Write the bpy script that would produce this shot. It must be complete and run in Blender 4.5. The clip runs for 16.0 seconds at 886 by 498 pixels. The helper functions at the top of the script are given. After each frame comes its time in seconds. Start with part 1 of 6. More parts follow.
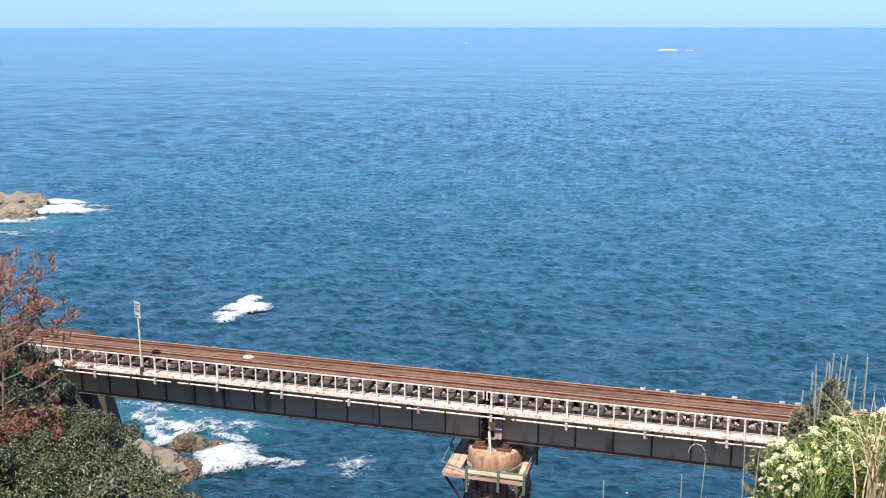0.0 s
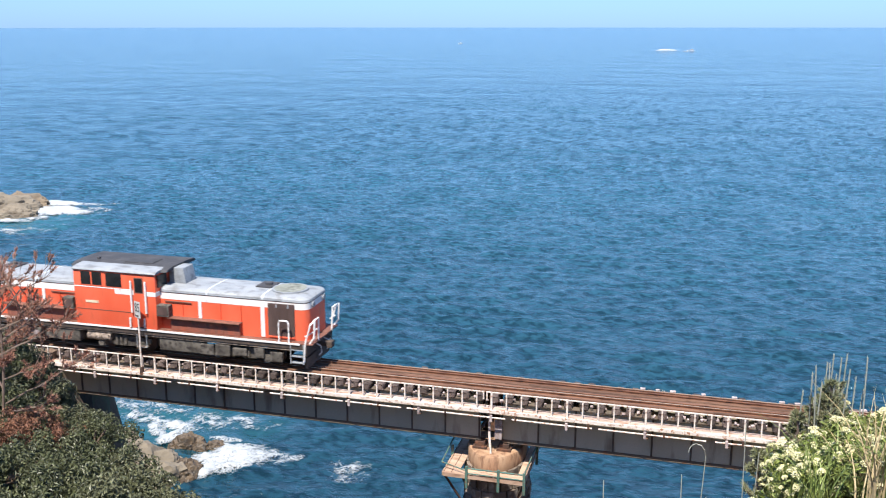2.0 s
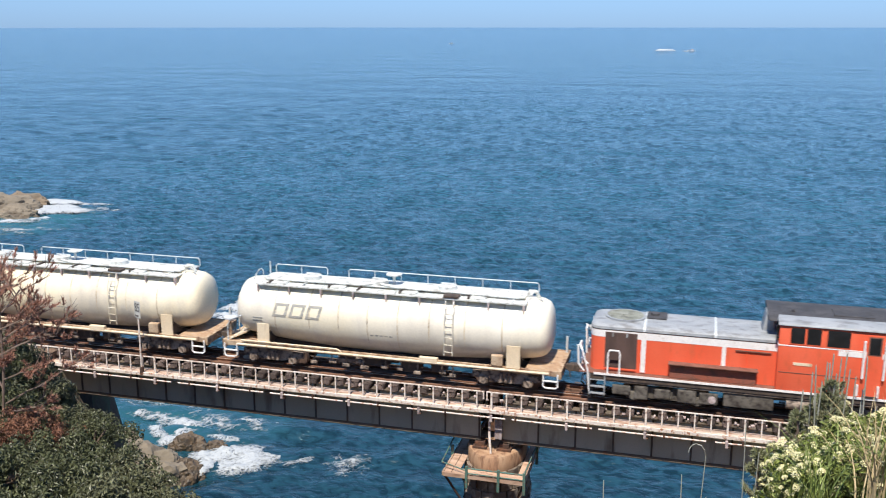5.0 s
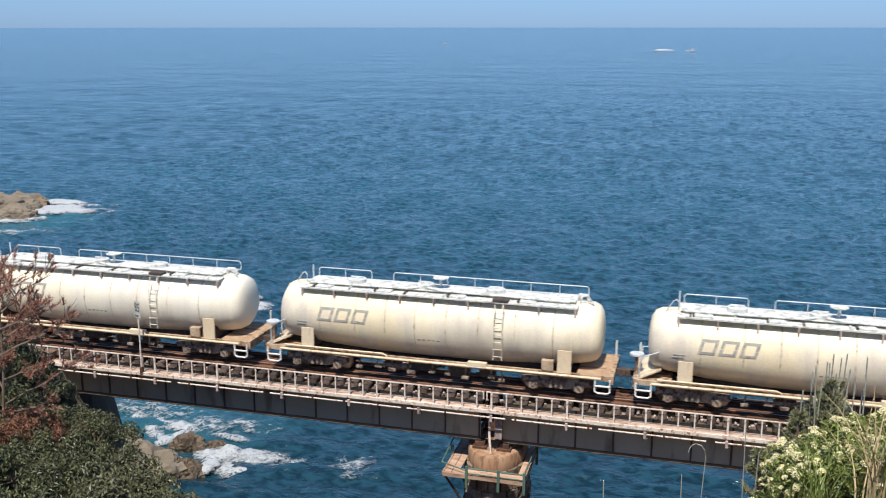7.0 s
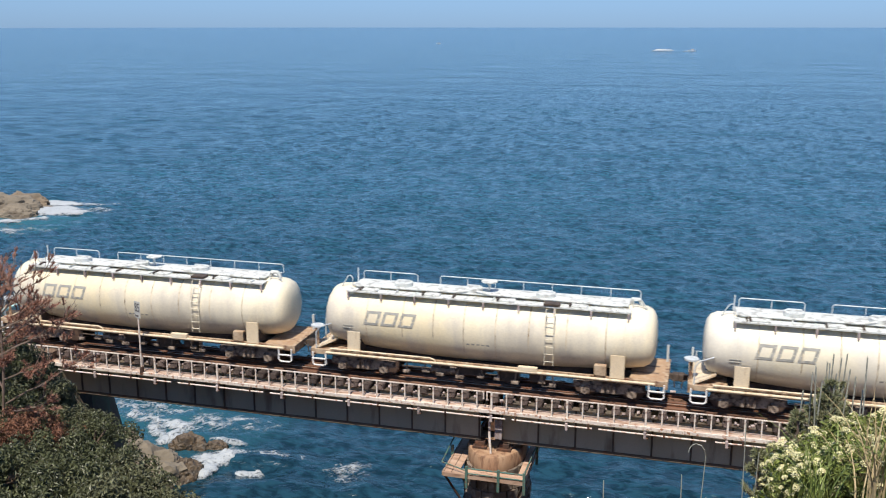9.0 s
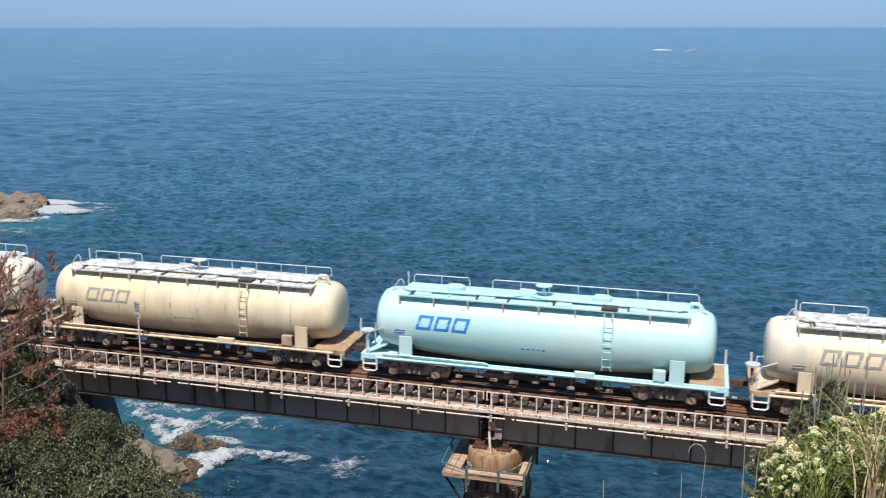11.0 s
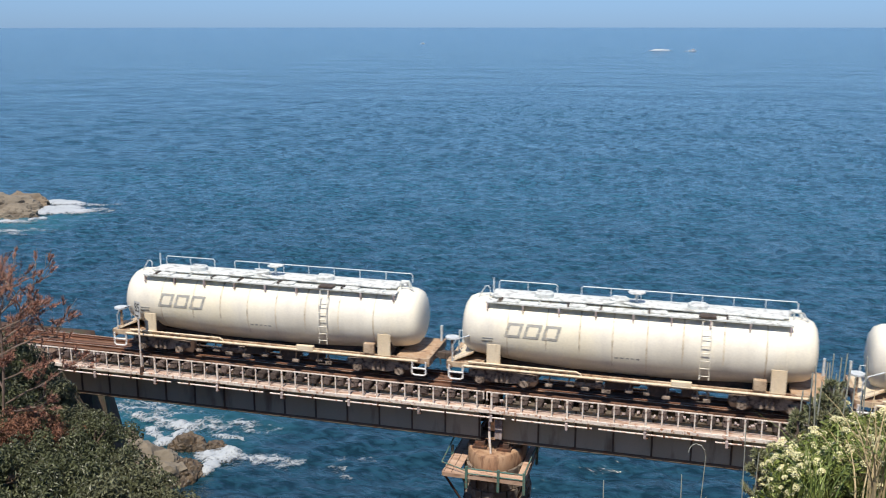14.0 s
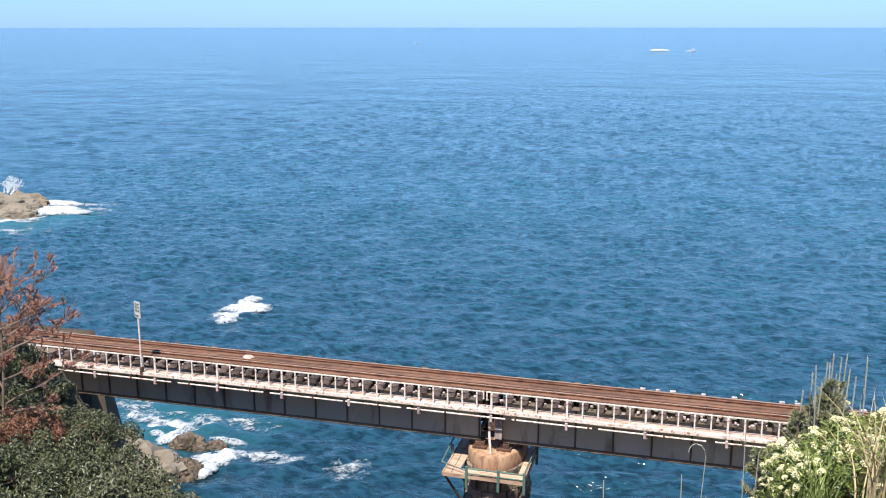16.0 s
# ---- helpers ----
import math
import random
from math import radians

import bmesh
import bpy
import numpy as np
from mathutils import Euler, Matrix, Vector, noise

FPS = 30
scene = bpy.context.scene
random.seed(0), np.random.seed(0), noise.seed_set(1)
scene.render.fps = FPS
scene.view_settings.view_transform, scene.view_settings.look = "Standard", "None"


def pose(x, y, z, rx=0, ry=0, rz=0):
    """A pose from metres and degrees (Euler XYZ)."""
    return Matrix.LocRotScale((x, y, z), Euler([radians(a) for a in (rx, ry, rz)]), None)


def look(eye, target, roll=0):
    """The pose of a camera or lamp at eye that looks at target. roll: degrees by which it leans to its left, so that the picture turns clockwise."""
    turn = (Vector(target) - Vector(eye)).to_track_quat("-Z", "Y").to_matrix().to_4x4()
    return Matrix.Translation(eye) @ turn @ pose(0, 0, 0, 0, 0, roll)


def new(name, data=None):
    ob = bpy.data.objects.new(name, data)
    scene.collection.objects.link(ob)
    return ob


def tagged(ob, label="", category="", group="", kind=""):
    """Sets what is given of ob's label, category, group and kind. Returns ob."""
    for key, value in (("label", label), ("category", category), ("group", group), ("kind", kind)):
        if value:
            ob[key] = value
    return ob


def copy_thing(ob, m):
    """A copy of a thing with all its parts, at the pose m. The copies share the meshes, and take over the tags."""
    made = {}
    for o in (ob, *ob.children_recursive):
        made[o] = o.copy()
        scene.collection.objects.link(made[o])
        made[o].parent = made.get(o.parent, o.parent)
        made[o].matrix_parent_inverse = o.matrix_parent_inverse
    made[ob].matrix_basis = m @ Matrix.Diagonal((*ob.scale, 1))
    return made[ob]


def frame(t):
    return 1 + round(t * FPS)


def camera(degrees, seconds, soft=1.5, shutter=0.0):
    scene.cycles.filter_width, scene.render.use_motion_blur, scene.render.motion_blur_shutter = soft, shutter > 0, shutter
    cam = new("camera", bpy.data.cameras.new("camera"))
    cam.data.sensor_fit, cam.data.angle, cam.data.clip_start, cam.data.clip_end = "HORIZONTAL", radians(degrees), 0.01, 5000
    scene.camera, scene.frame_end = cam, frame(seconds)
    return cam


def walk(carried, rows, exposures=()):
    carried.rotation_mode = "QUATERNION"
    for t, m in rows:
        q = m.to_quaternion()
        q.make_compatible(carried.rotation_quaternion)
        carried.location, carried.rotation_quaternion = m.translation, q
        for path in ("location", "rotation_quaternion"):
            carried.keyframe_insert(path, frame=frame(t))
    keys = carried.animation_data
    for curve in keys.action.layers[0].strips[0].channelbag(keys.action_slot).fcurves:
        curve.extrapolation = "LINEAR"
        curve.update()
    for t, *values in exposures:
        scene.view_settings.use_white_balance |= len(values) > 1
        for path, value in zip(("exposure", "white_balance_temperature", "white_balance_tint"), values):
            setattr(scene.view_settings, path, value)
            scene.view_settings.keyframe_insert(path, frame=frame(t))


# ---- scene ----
GRADE = 0.2865
SEA = -14.0
EYE = (7.067, -34.6, 13.425)
YAW = 15.173
cam = camera(49.516, 16.0, soft=1.1, shutter=0.12)
walk(cam, [(0.0, pose(*EYE, 90 - 13.017, 0, YAW)), (16.0, pose(*EYE, 90 - 13.017, 0, YAW))],
     exposures=[(0.0, 0.76, 6650, 10), (1.2, 0.76, 6650, 10), (2.5, 0.68, 6700, 10), (4.0, 0.53, 6750, 10), (6.5, 0.15, 6880, 10), (13.5, 0.08, 6880, 10), (14.5, 0.10, 6850, 10), (15.3, 0.32, 6800, 10), (16.0, 0.74, 6650, 10)])

# ---- world and sun ----
SUN_ELEV, SUN_AZ = 62.0, 180.0      # height; bearing from +Y, clockwise seen from above
world = bpy.data.worlds.new("sky")
scene.world = world
world.use_nodes = True
wn = world.node_tree.nodes
sky = wn.new("ShaderNodeTexSky")
sky.sky_type, sky.sun_disc = "NISHITA", False
sky.sun_elevation, sky.sun_rotation = radians(SUN_ELEV), radians(SUN_AZ)
sky.air_density, sky.dust_density, sky.ozone_density = 1.0, 0.0, 2.0
tint = wn.new("ShaderNodeMix")      # clear maritime air: bluer than the model's continental haze
tint.data_type, tint.blend_type = "RGBA", "MULTIPLY"
tint.inputs[0].default_value, tint.inputs[7].default_value = 1.0, (0.80, 0.95, 1.15, 1)
wtc, wsep, wram, wcol = (wn.new("ShaderNode" + k) for k in ("TexCoord", "SeparateXYZ", "MapRange", "Mix"))
wcol.data_type = "RGBA"
wcol.inputs[6].default_value, wcol.inputs[7].default_value = (0.255, 0.475, 1.10, 1), (0.74, 0.97, 1.25, 1)   # low air, high air
wram.inputs[2].default_value = 0.16
for a, b in ((wtc.outputs["Generated"], wsep.inputs[0]), (wsep.outputs[2], wram.inputs[0]), (wram.outputs[0], wcol.inputs[0]), (wcol.outputs[2], tint.inputs[7])):
    world.node_tree.links.new(a, b)
world.node_tree.links.new(sky.outputs[0], tint.inputs[6])
world.node_tree.links.new(tint.outputs[2], wn["Background"].inputs[0])
wn["Background"].inputs[1].default_value = 0.10
lamp = bpy.data.lights.new("sun", "SUN")
lamp.energy, lamp.angle, lamp.color = 5.0, radians(0.53), (1.0, 0.95, 0.87)
az, el = radians(SUN_AZ), radians(SUN_ELEV)
sun = new("sun", lamp)
sun.matrix_world = look((0, 0, 0), (-math.sin(az) * math.cos(el), -math.cos(az) * math.cos(el), -math.sin(el)))
TRACK = pose(0, 0, 0, 0, GRADE, 0)


# ---- helpers of this scene ----
def part(name, bm, material, parent=None, label="", smooth=False):
    me = bpy.data.meshes.new(name)
    bm.to_mesh(me)
    bm.free()
    if smooth:
        me.shade_smooth()
        try:
            me.set_sharp_from_angle(angle=radians(38))
        except AttributeError:
            pass
    me.materials.append(material)
    ob = new(name, me)
    if parent:
        ob.parent = parent
    return tagged(ob, label)


def thing(name, m, label, category, group="", kind=""):
    ob = new(name)
    ob.empty_display_size = 0.2
    ob.matrix_basis = m
    return tagged(ob, label, category, group, kind)


def box(bm, x0, x1, y0, y1, z0, z1, bevel=0.0):
    g = bmesh.ops.create_cube(bm, size=1.0, matrix=Matrix.LocRotScale(((x0 + x1) / 2, (y0 + y1) / 2, (z0 + z1) / 2), None, (x1 - x0, y1 - y0, z1 - z0)))
    if bevel:
        edges = list({e for v in g["verts"] for e in v.link_edges})
        bmesh.ops.bevel(bm, geom=edges, offset=bevel, segments=2, profile=0.6, affect="EDGES", clamp_overlap=True)
    return bm


def rod(bm, a, b, r, seg=8, r2=None):
    a, b = Vector(a), Vector(b)
    d = b - a
    m = Matrix.Translation((a + b) / 2) @ d.to_track_quat("Z", "Y").to_matrix().to_4x4()
    bmesh.ops.create_cone(bm, cap_ends=True, segments=seg, radius1=r, radius2=r if r2 is None else r2, depth=d.length, matrix=m)
    return bm


def pipe(bm, pts, r, seg=6):
    """A round tube along the points, with mitred joints."""
    pts = [Vector(p) for p in pts]
    rings = []
    for i, p in enumerate(pts):
        d = (pts[min(i + 1, len(pts) - 1)] - pts[max(i - 1, 0)]).normalized()
        q = d.to_track_quat("Z", "Y")
        rings.append([bm.verts.new(p + q @ Vector((r * math.cos(k * math.tau / seg), r * math.sin(k * math.tau / seg), 0))) for k in range(seg)])
    for a, b in zip(rings, rings[1:]):
        for k in range(seg):
            bm.faces.new((a[k], a[(k + 1) % seg], b[(k + 1) % seg], b[k]))
    bm.faces.new(rings[0][::-1])
    bm.faces.new(rings[-1])
    return bm


def loft(bm, sections, caps=True):
    rings = [[bm.verts.new(p) for p in s] for s in sections]
    n = len(rings[0])
    for a, b in zip(rings, rings[1:]):
        for k in range(n):
            bm.faces.new((a[k], a[(k + 1) % n], b[(k + 1) % n], b[k]))
    if caps:
        bm.faces.new(rings[0][::-1])
        bm.faces.new(rings[-1])
    bmesh.ops.recalc_face_normals(bm, faces=bm.faces[:])
    return bm


def B():
    return bmesh.new()


def fbm(x, y, z=0.0, octaves=4):
    return noise.fractal(Vector((x, y, z)), 1.0, 2.0, octaves)


# ---- materials ----
def surface(name, base, alt, scale=3.0, rough=0.6, metal=0.0, bump=0.15, fine=30.0, stain=None, amount=0.4, streak=(1, 1, 1), vary=0.0, island=False, depth=0.01, grain=0.2):
    m = bpy.data.materials.new(name)
    m.use_nodes = True
    nt = m.node_tree
    N, L = nt.nodes, nt.links
    bs = N["Principled BSDF"]
    tc = N.new("ShaderNodeTexCoord")
    mp = N.new("ShaderNodeMapping")
    mp.inputs["Scale"].default_value = streak
    L.new(tc.outputs["Object"], mp.inputs[0])
    n1 = N.new("ShaderNodeTexNoise")
    n1.inputs["Scale"].default_value, n1.inputs["Detail"].default_value = scale, 5
    n2 = N.new("ShaderNodeTexNoise")
    n2.inputs["Scale"].default_value, n2.inputs["Detail"].default_value = fine, 4
    L.new(mp.outputs[0], n1.inputs[0])
    L.new(tc.outputs["Object"], n2.inputs[0])

    def mix(fac, a, b):
        x = N.new("ShaderNodeMix")
        x.data_type = "RGBA"
        for s, v in ((x.inputs[0], fac), (x.inputs[6], a), (x.inputs[7], b)):
            if hasattr(v, "links"):
                L.new(v, s)
            else:
                s.default_value = v if isinstance(v, float) else (*v, 1)
        return x.outputs[2]

    def ramp(v, lo, hi):
        r = N.new("ShaderNodeMapRange")
        r.inputs[1].default_value, r.inputs[2].default_value = lo, hi
        L.new(v, r.inputs[0])
        return r.outputs[0]

    col = mix(ramp(n1.outputs[0], 0.35, 0.65), base, alt)
    if stain:
        n3 = N.new("ShaderNodeTexNoise")
        n3.inputs["Scale"].default_value, n3.inputs["Detail"].default_value = scale * 2.3, 7
        L.new(mp.outputs[0], n3.inputs[0])
        col = mix(ramp(n3.outputs[0], 0.62 - amount * 0.3, 0.75 - amount * 0.2), col, stain)
    hv = N.new("ShaderNodeHueSaturation")
    L.new(col, hv.inputs["Color"])
    r = ramp(n2.outputs[0], 0.3, 0.7)
    ad = N.new("ShaderNodeMath")
    ad.operation = "MULTIPLY_ADD"
    ad.inputs[1].default_value, ad.inputs[2].default_value = grain, 1 - grain / 2
    L.new(r, ad.inputs[0])
    val = ad.outputs[0]
    if vary:
        info = N.new("ShaderNodeNewGeometry" if island else "ShaderNodeObjectInfo")
        a2 = N.new("ShaderNodeMath")
        a2.operation = "MULTIPLY_ADD"
        a2.inputs[1].default_value, a2.inputs[2].default_value = 2 * vary, 1 - vary
        L.new(info.outputs["Random Per Island" if island else "Random"], a2.inputs[0])
        a3 = N.new("ShaderNodeMath")
        a3.operation = "MULTIPLY"
        L.new(val, a3.inputs[0])
        L.new(a2.outputs[0], a3.inputs[1])
        val = a3.outputs[0]
    L.new(val, hv.inputs["Value"])
    L.new(hv.outputs[0], bs.inputs["Base Color"])
    bs.inputs["Metallic"].default_value = metal
    rr = N.new("ShaderNodeMapRange")
    rr.inputs[3].default_value, rr.inputs[4].default_value = max(0.03, rough - 0.12), min(1, rough + 0.12)
    L.new(n1.outputs[0], rr.inputs[0])
    L.new(rr.outputs[0], bs.inputs["Roughness"])
    if bump:
        bp = N.new("ShaderNodeBump")
        bp.inputs["Strength"].default_value, bp.inputs["Distance"].default_value = bump, depth
        L.new(n2.outputs[0], bp.inputs["Height"])
        L.new(bp.outputs[0], bs.inputs["Normal"])
    return m


RAIL = surface("rusty_rail_steel", (0.22, 0.10, 0.058), (0.30, 0.145, 0.085), 4, 0.65, 0.2, 0.3, 60, (0.10, 0.045, 0.03), 0.4, (0.2, 1, 1))
RAILTOP = surface("worn_rail_head", (0.40, 0.28, 0.20), (0.5, 0.38, 0.29), 5, 0.45, 0.3, 0.1, 60, streak=(0.1, 1, 1))
SLEEPER = surface("weathered_sleeper_timber", (0.07, 0.052, 0.048), (0.13, 0.10, 0.09), 9, 0.9, 0, 0.8, 40, (0.045, 0.03, 0.026), 0.5, (1, 0.3, 1), vary=0.5)
GUARDWOOD = surface("rust_stained_guard_timber", (0.115, 0.058, 0.038), (0.20, 0.105, 0.064), 5, 0.9, 0, 0.5, 40, (0.085, 0.045, 0.03), 0.4, (0.15, 1, 1), vary=0.38)
GIRDER = surface("dark_girder_paint", (0.40, 0.375, 0.29), (0.46, 0.43, 0.34), 0.8, 0.65, 0.0, 0.2, 25, (0.22, 0.18, 0.14), 0.2, (1, 1, 0.25), vary=0.06)
# rusty paint, darkened to stand in for shade on flanges and stiffeners
GIRDERSHADE = surface("rusty_shaded_girder_paint", (0.10, 0.085, 0.07), (0.15, 0.12, 0.09), 1.5, 0.75, 0.0, 0.3, 25, (0.13, 0.065, 0.04), 0.35)
RUSTDARK = surface("rusted_dark_steel", (0.05, 0.035, 0.03), (0.11, 0.055, 0.035), 3, 0.8, 0.1, 0.4, 30, (0.18, 0.08, 0.045), 0.4)
WHITERAIL = surface("chalky_white_paint", (0.80, 0.73, 0.66), (0.66, 0.57, 0.50), 4, 0.5, 0, 0.15, 40, (0.36, 0.17, 0.10), 0.32)
WALKWAY = surface("pinkish_walkway_boards", (0.50, 0.37, 0.30), (0.66, 0.54, 0.46), 3.0, 0.85, 0, 0.4, 40, (0.33, 0.17, 0.11), 0.45, (0.4, 1, 1), vary=0.2)
PALE = surface("pale_fastener", (0.52, 0.45, 0.44), (0.30, 0.23, 0.22), 8, 0.8, 0, 0.3, 50, vary=0.3)
CONCRETE = surface("stained_pier_concrete", (0.34, 0.195, 0.115), (0.43, 0.285, 0.18), 2.2, 0.9, 0, 0.6, 30, (0.19, 0.10, 0.06), 0.5, (1, 1, 0.25))
STONE = surface("dark_pier_masonry", (0.13, 0.10, 0.08), (0.23, 0.18, 0.14), 2, 0.9, 0, 0.6, 20, (0.32, 0.27, 0.22), 0.3, vary=0.4)
# near-black brown base colour for both abutments
DARKSTONE = surface("near_black_masonry", (0.024, 0.015, 0.011), (0.045, 0.028, 0.020), 2, 0.9, 0, 0.6, 20, (0.02, 0.016, 0.014), 0.4)
PLANK = surface("sunbleached_catwalk_plank", (0.42, 0.27, 0.19), (0.5, 0.35, 0.26), 3, 0.85, 0, 0.4, 30, (0.25, 0.14, 0.09), 0.3, (0.3, 1, 1), vary=0.2)
GREEN = surface("faded_green_paint", (0.05, 0.13, 0.11), (0.09, 0.18, 0.15), 5, 0.6, 0, 0.2, 40, (0.2, 0.1, 0.06), 0.3)
SIGNWHITE = surface("sign_white", (0.6, 0.6, 0.57), (0.5, 0.5, 0.48), 6, 0.5, 0, 0.1)
BLACK = surface("sign_black", (0.03, 0.03, 0.03), (0.045, 0.045, 0.045), 6, 0.5, 0, 0.1)

ORANGE = surface("faded_vermilion_paint", (0.76, 0.112, 0.05), (0.80, 0.14, 0.068), 1.2, 0.5, 0, 0.04, 20, (0.64, 0.12, 0.055), 0.15, (1, 1, 0.4), grain=0.08)
WHITEBAND = surface("white_livery_band", (0.86, 0.84, 0.82), (0.80, 0.78, 0.76), 2, 0.45, 0, 0.05, 25, (0.66, 0.60, 0.56), 0.12)
HOODGREY = surface("pale_grey_hood_paint", (0.275, 0.295, 0.315), (0.345, 0.365, 0.385), 1.6, 0.55, 0, 0.08, 25, (0.20, 0.205, 0.21), 0.4, (0.6, 1, 1))
ROOFDARK = surface("sooty_roof", (0.045, 0.045, 0.05), (0.075, 0.073, 0.078), 2, 0.75, 0, 0.3, 25, (0.04, 0.04, 0.04), 0.3)
GRILL = surface("brown_radiator_grille", (0.075, 0.048, 0.042), (0.12, 0.075, 0.065), 3, 0.7, 0, 0.3, 60, streak=(1, 1, 0.3))
UNDER = surface("grimy_underframe", (0.055, 0.042, 0.035), (0.10, 0.075, 0.06), 3, 0.8, 0.1, 0.4, 30, (0.13, 0.09, 0.07), 0.3)
TANKGREY = surface("grimy_grey_tank", (0.075, 0.066, 0.055), (0.15, 0.135, 0.115), 2.6, 0.75, 0, 0.3, 30, (0.035, 0.028, 0.025), 0.5)
BOGIE = surface("dusty_bogie_steel", (0.20, 0.15, 0.12), (0.40, 0.32, 0.255), 3.5, 0.8, 0, 0.4, 30, (0.05, 0.036, 0.03), 0.5)
STEPBROWN = surface("brown_step_plate", (0.15, 0.065, 0.045), (0.22, 0.10, 0.07), 4, 0.7, 0, 0.2, 30)
# the overhanging lid's shade is put into this browner vermilion
BOXSHADED = surface("lid_shaded_vermilion", (0.30, 0.085, 0.05), (0.22, 0.085, 0.06), 2.0, 0.7, 0, 0.2, 30, (0.15, 0.07, 0.05), 0.4)
FANGRID = surface("olive_grimed_fan_grid", (0.20, 0.21, 0.17), (0.28, 0.29, 0.25), 2.0, 0.7, 0, 0.3, 40, (0.12, 0.12, 0.10), 0.4)
GLASSDARK = surface("dark_cab_glass", (0.012, 0.014, 0.016), (0.02, 0.022, 0.025), 2, 0.15, 0, 0.0)
WHEEL = surface("wheel_steel", (0.09, 0.06, 0.05), (0.15, 0.10, 0.08), 4, 0.6, 0.4, 0.2)

CREAM = surface("chalky_cream_tank_paint", (0.82, 0.71, 0.49), (0.84, 0.77, 0.61), 0.35, 0.5, 0, 0.05, 14, (0.62, 0.57, 0.48), 0.45, (1, 1, 0.3), vary=0.03, grain=0.12)
BEIGE = surface("yellowed_beige_tank_paint", (0.80, 0.67, 0.44), (0.80, 0.71, 0.52), 0.35, 0.5, 0, 0.05, 14, (0.62, 0.51, 0.36), 0.42, (1, 1, 0.3), grain=0.12)
WHITEISH = surface("clean_white_tank_paint", (0.83, 0.76, 0.59), (0.84, 0.80, 0.69), 0.35, 0.5, 0, 0.05, 14, (0.70, 0.66, 0.57), 0.4, (1, 1, 0.3), grain=0.10)
AQUA = surface("pale_aqua_tank_paint", (0.46, 0.76, 0.78), (0.52, 0.78, 0.79), 0.35, 0.45, 0, 0.03, 14, (0.6, 0.78, 0.78), 0.2, (1, 1, 0.3), grain=0.06)
DUSTTOP = surface("cement_dusted_top", (0.70, 0.72, 0.69), (0.60, 0.63, 0.61), 2, 0.85, 0, 0.3, 30, (0.36, 0.36, 0.34), 0.4)
SILLTAN = surface("cement_caked_tan_steel", (0.36, 0.235, 0.145), (0.52, 0.41, 0.29), 2.2, 0.85, 0, 0.4, 20, (0.17, 0.085, 0.05), 0.5)
PLATECREAM = surface("tan_support_plate", (0.72, 0.58, 0.40), (0.76, 0.66, 0.50), 2, 0.6, 0, 0.1, 25, (0.5, 0.36, 0.22), 0.2, (1, 1, 0.3))
DECKRUST = surface("rusty_end_deck", (0.36, 0.22, 0.13), (0.47, 0.33, 0.21), 3, 0.85, 0, 0.3, 25, (0.45, 0.34, 0.25), 0.3)
RAILGREY = surface("pale_galvanised_rail", (0.62, 0.66, 0.68), (0.5, 0.53, 0.55), 5, 0.5, 0.1, 0.1)
SEAM = surface("faded_rusty_seam", (0.74, 0.64, 0.47), (0.50, 0.40, 0.27), 1.4, 0.6, 0, 0.0, 20, (0.26, 0.19, 0.12), 0.35)
LOGOGREY = surface("faded_grey_marking", (0.30, 0.30, 0.275), (0.38, 0.375, 0.34), 4, 0.6, 0, 0.0, stain=(0.55, 0.50, 0.42), amount=0.25)
LOGOBLUE = surface("bright_blue_marking", (0.02, 0.20, 0.60), (0.03, 0.25, 0.66), 4, 0.5, 0, 0.0)


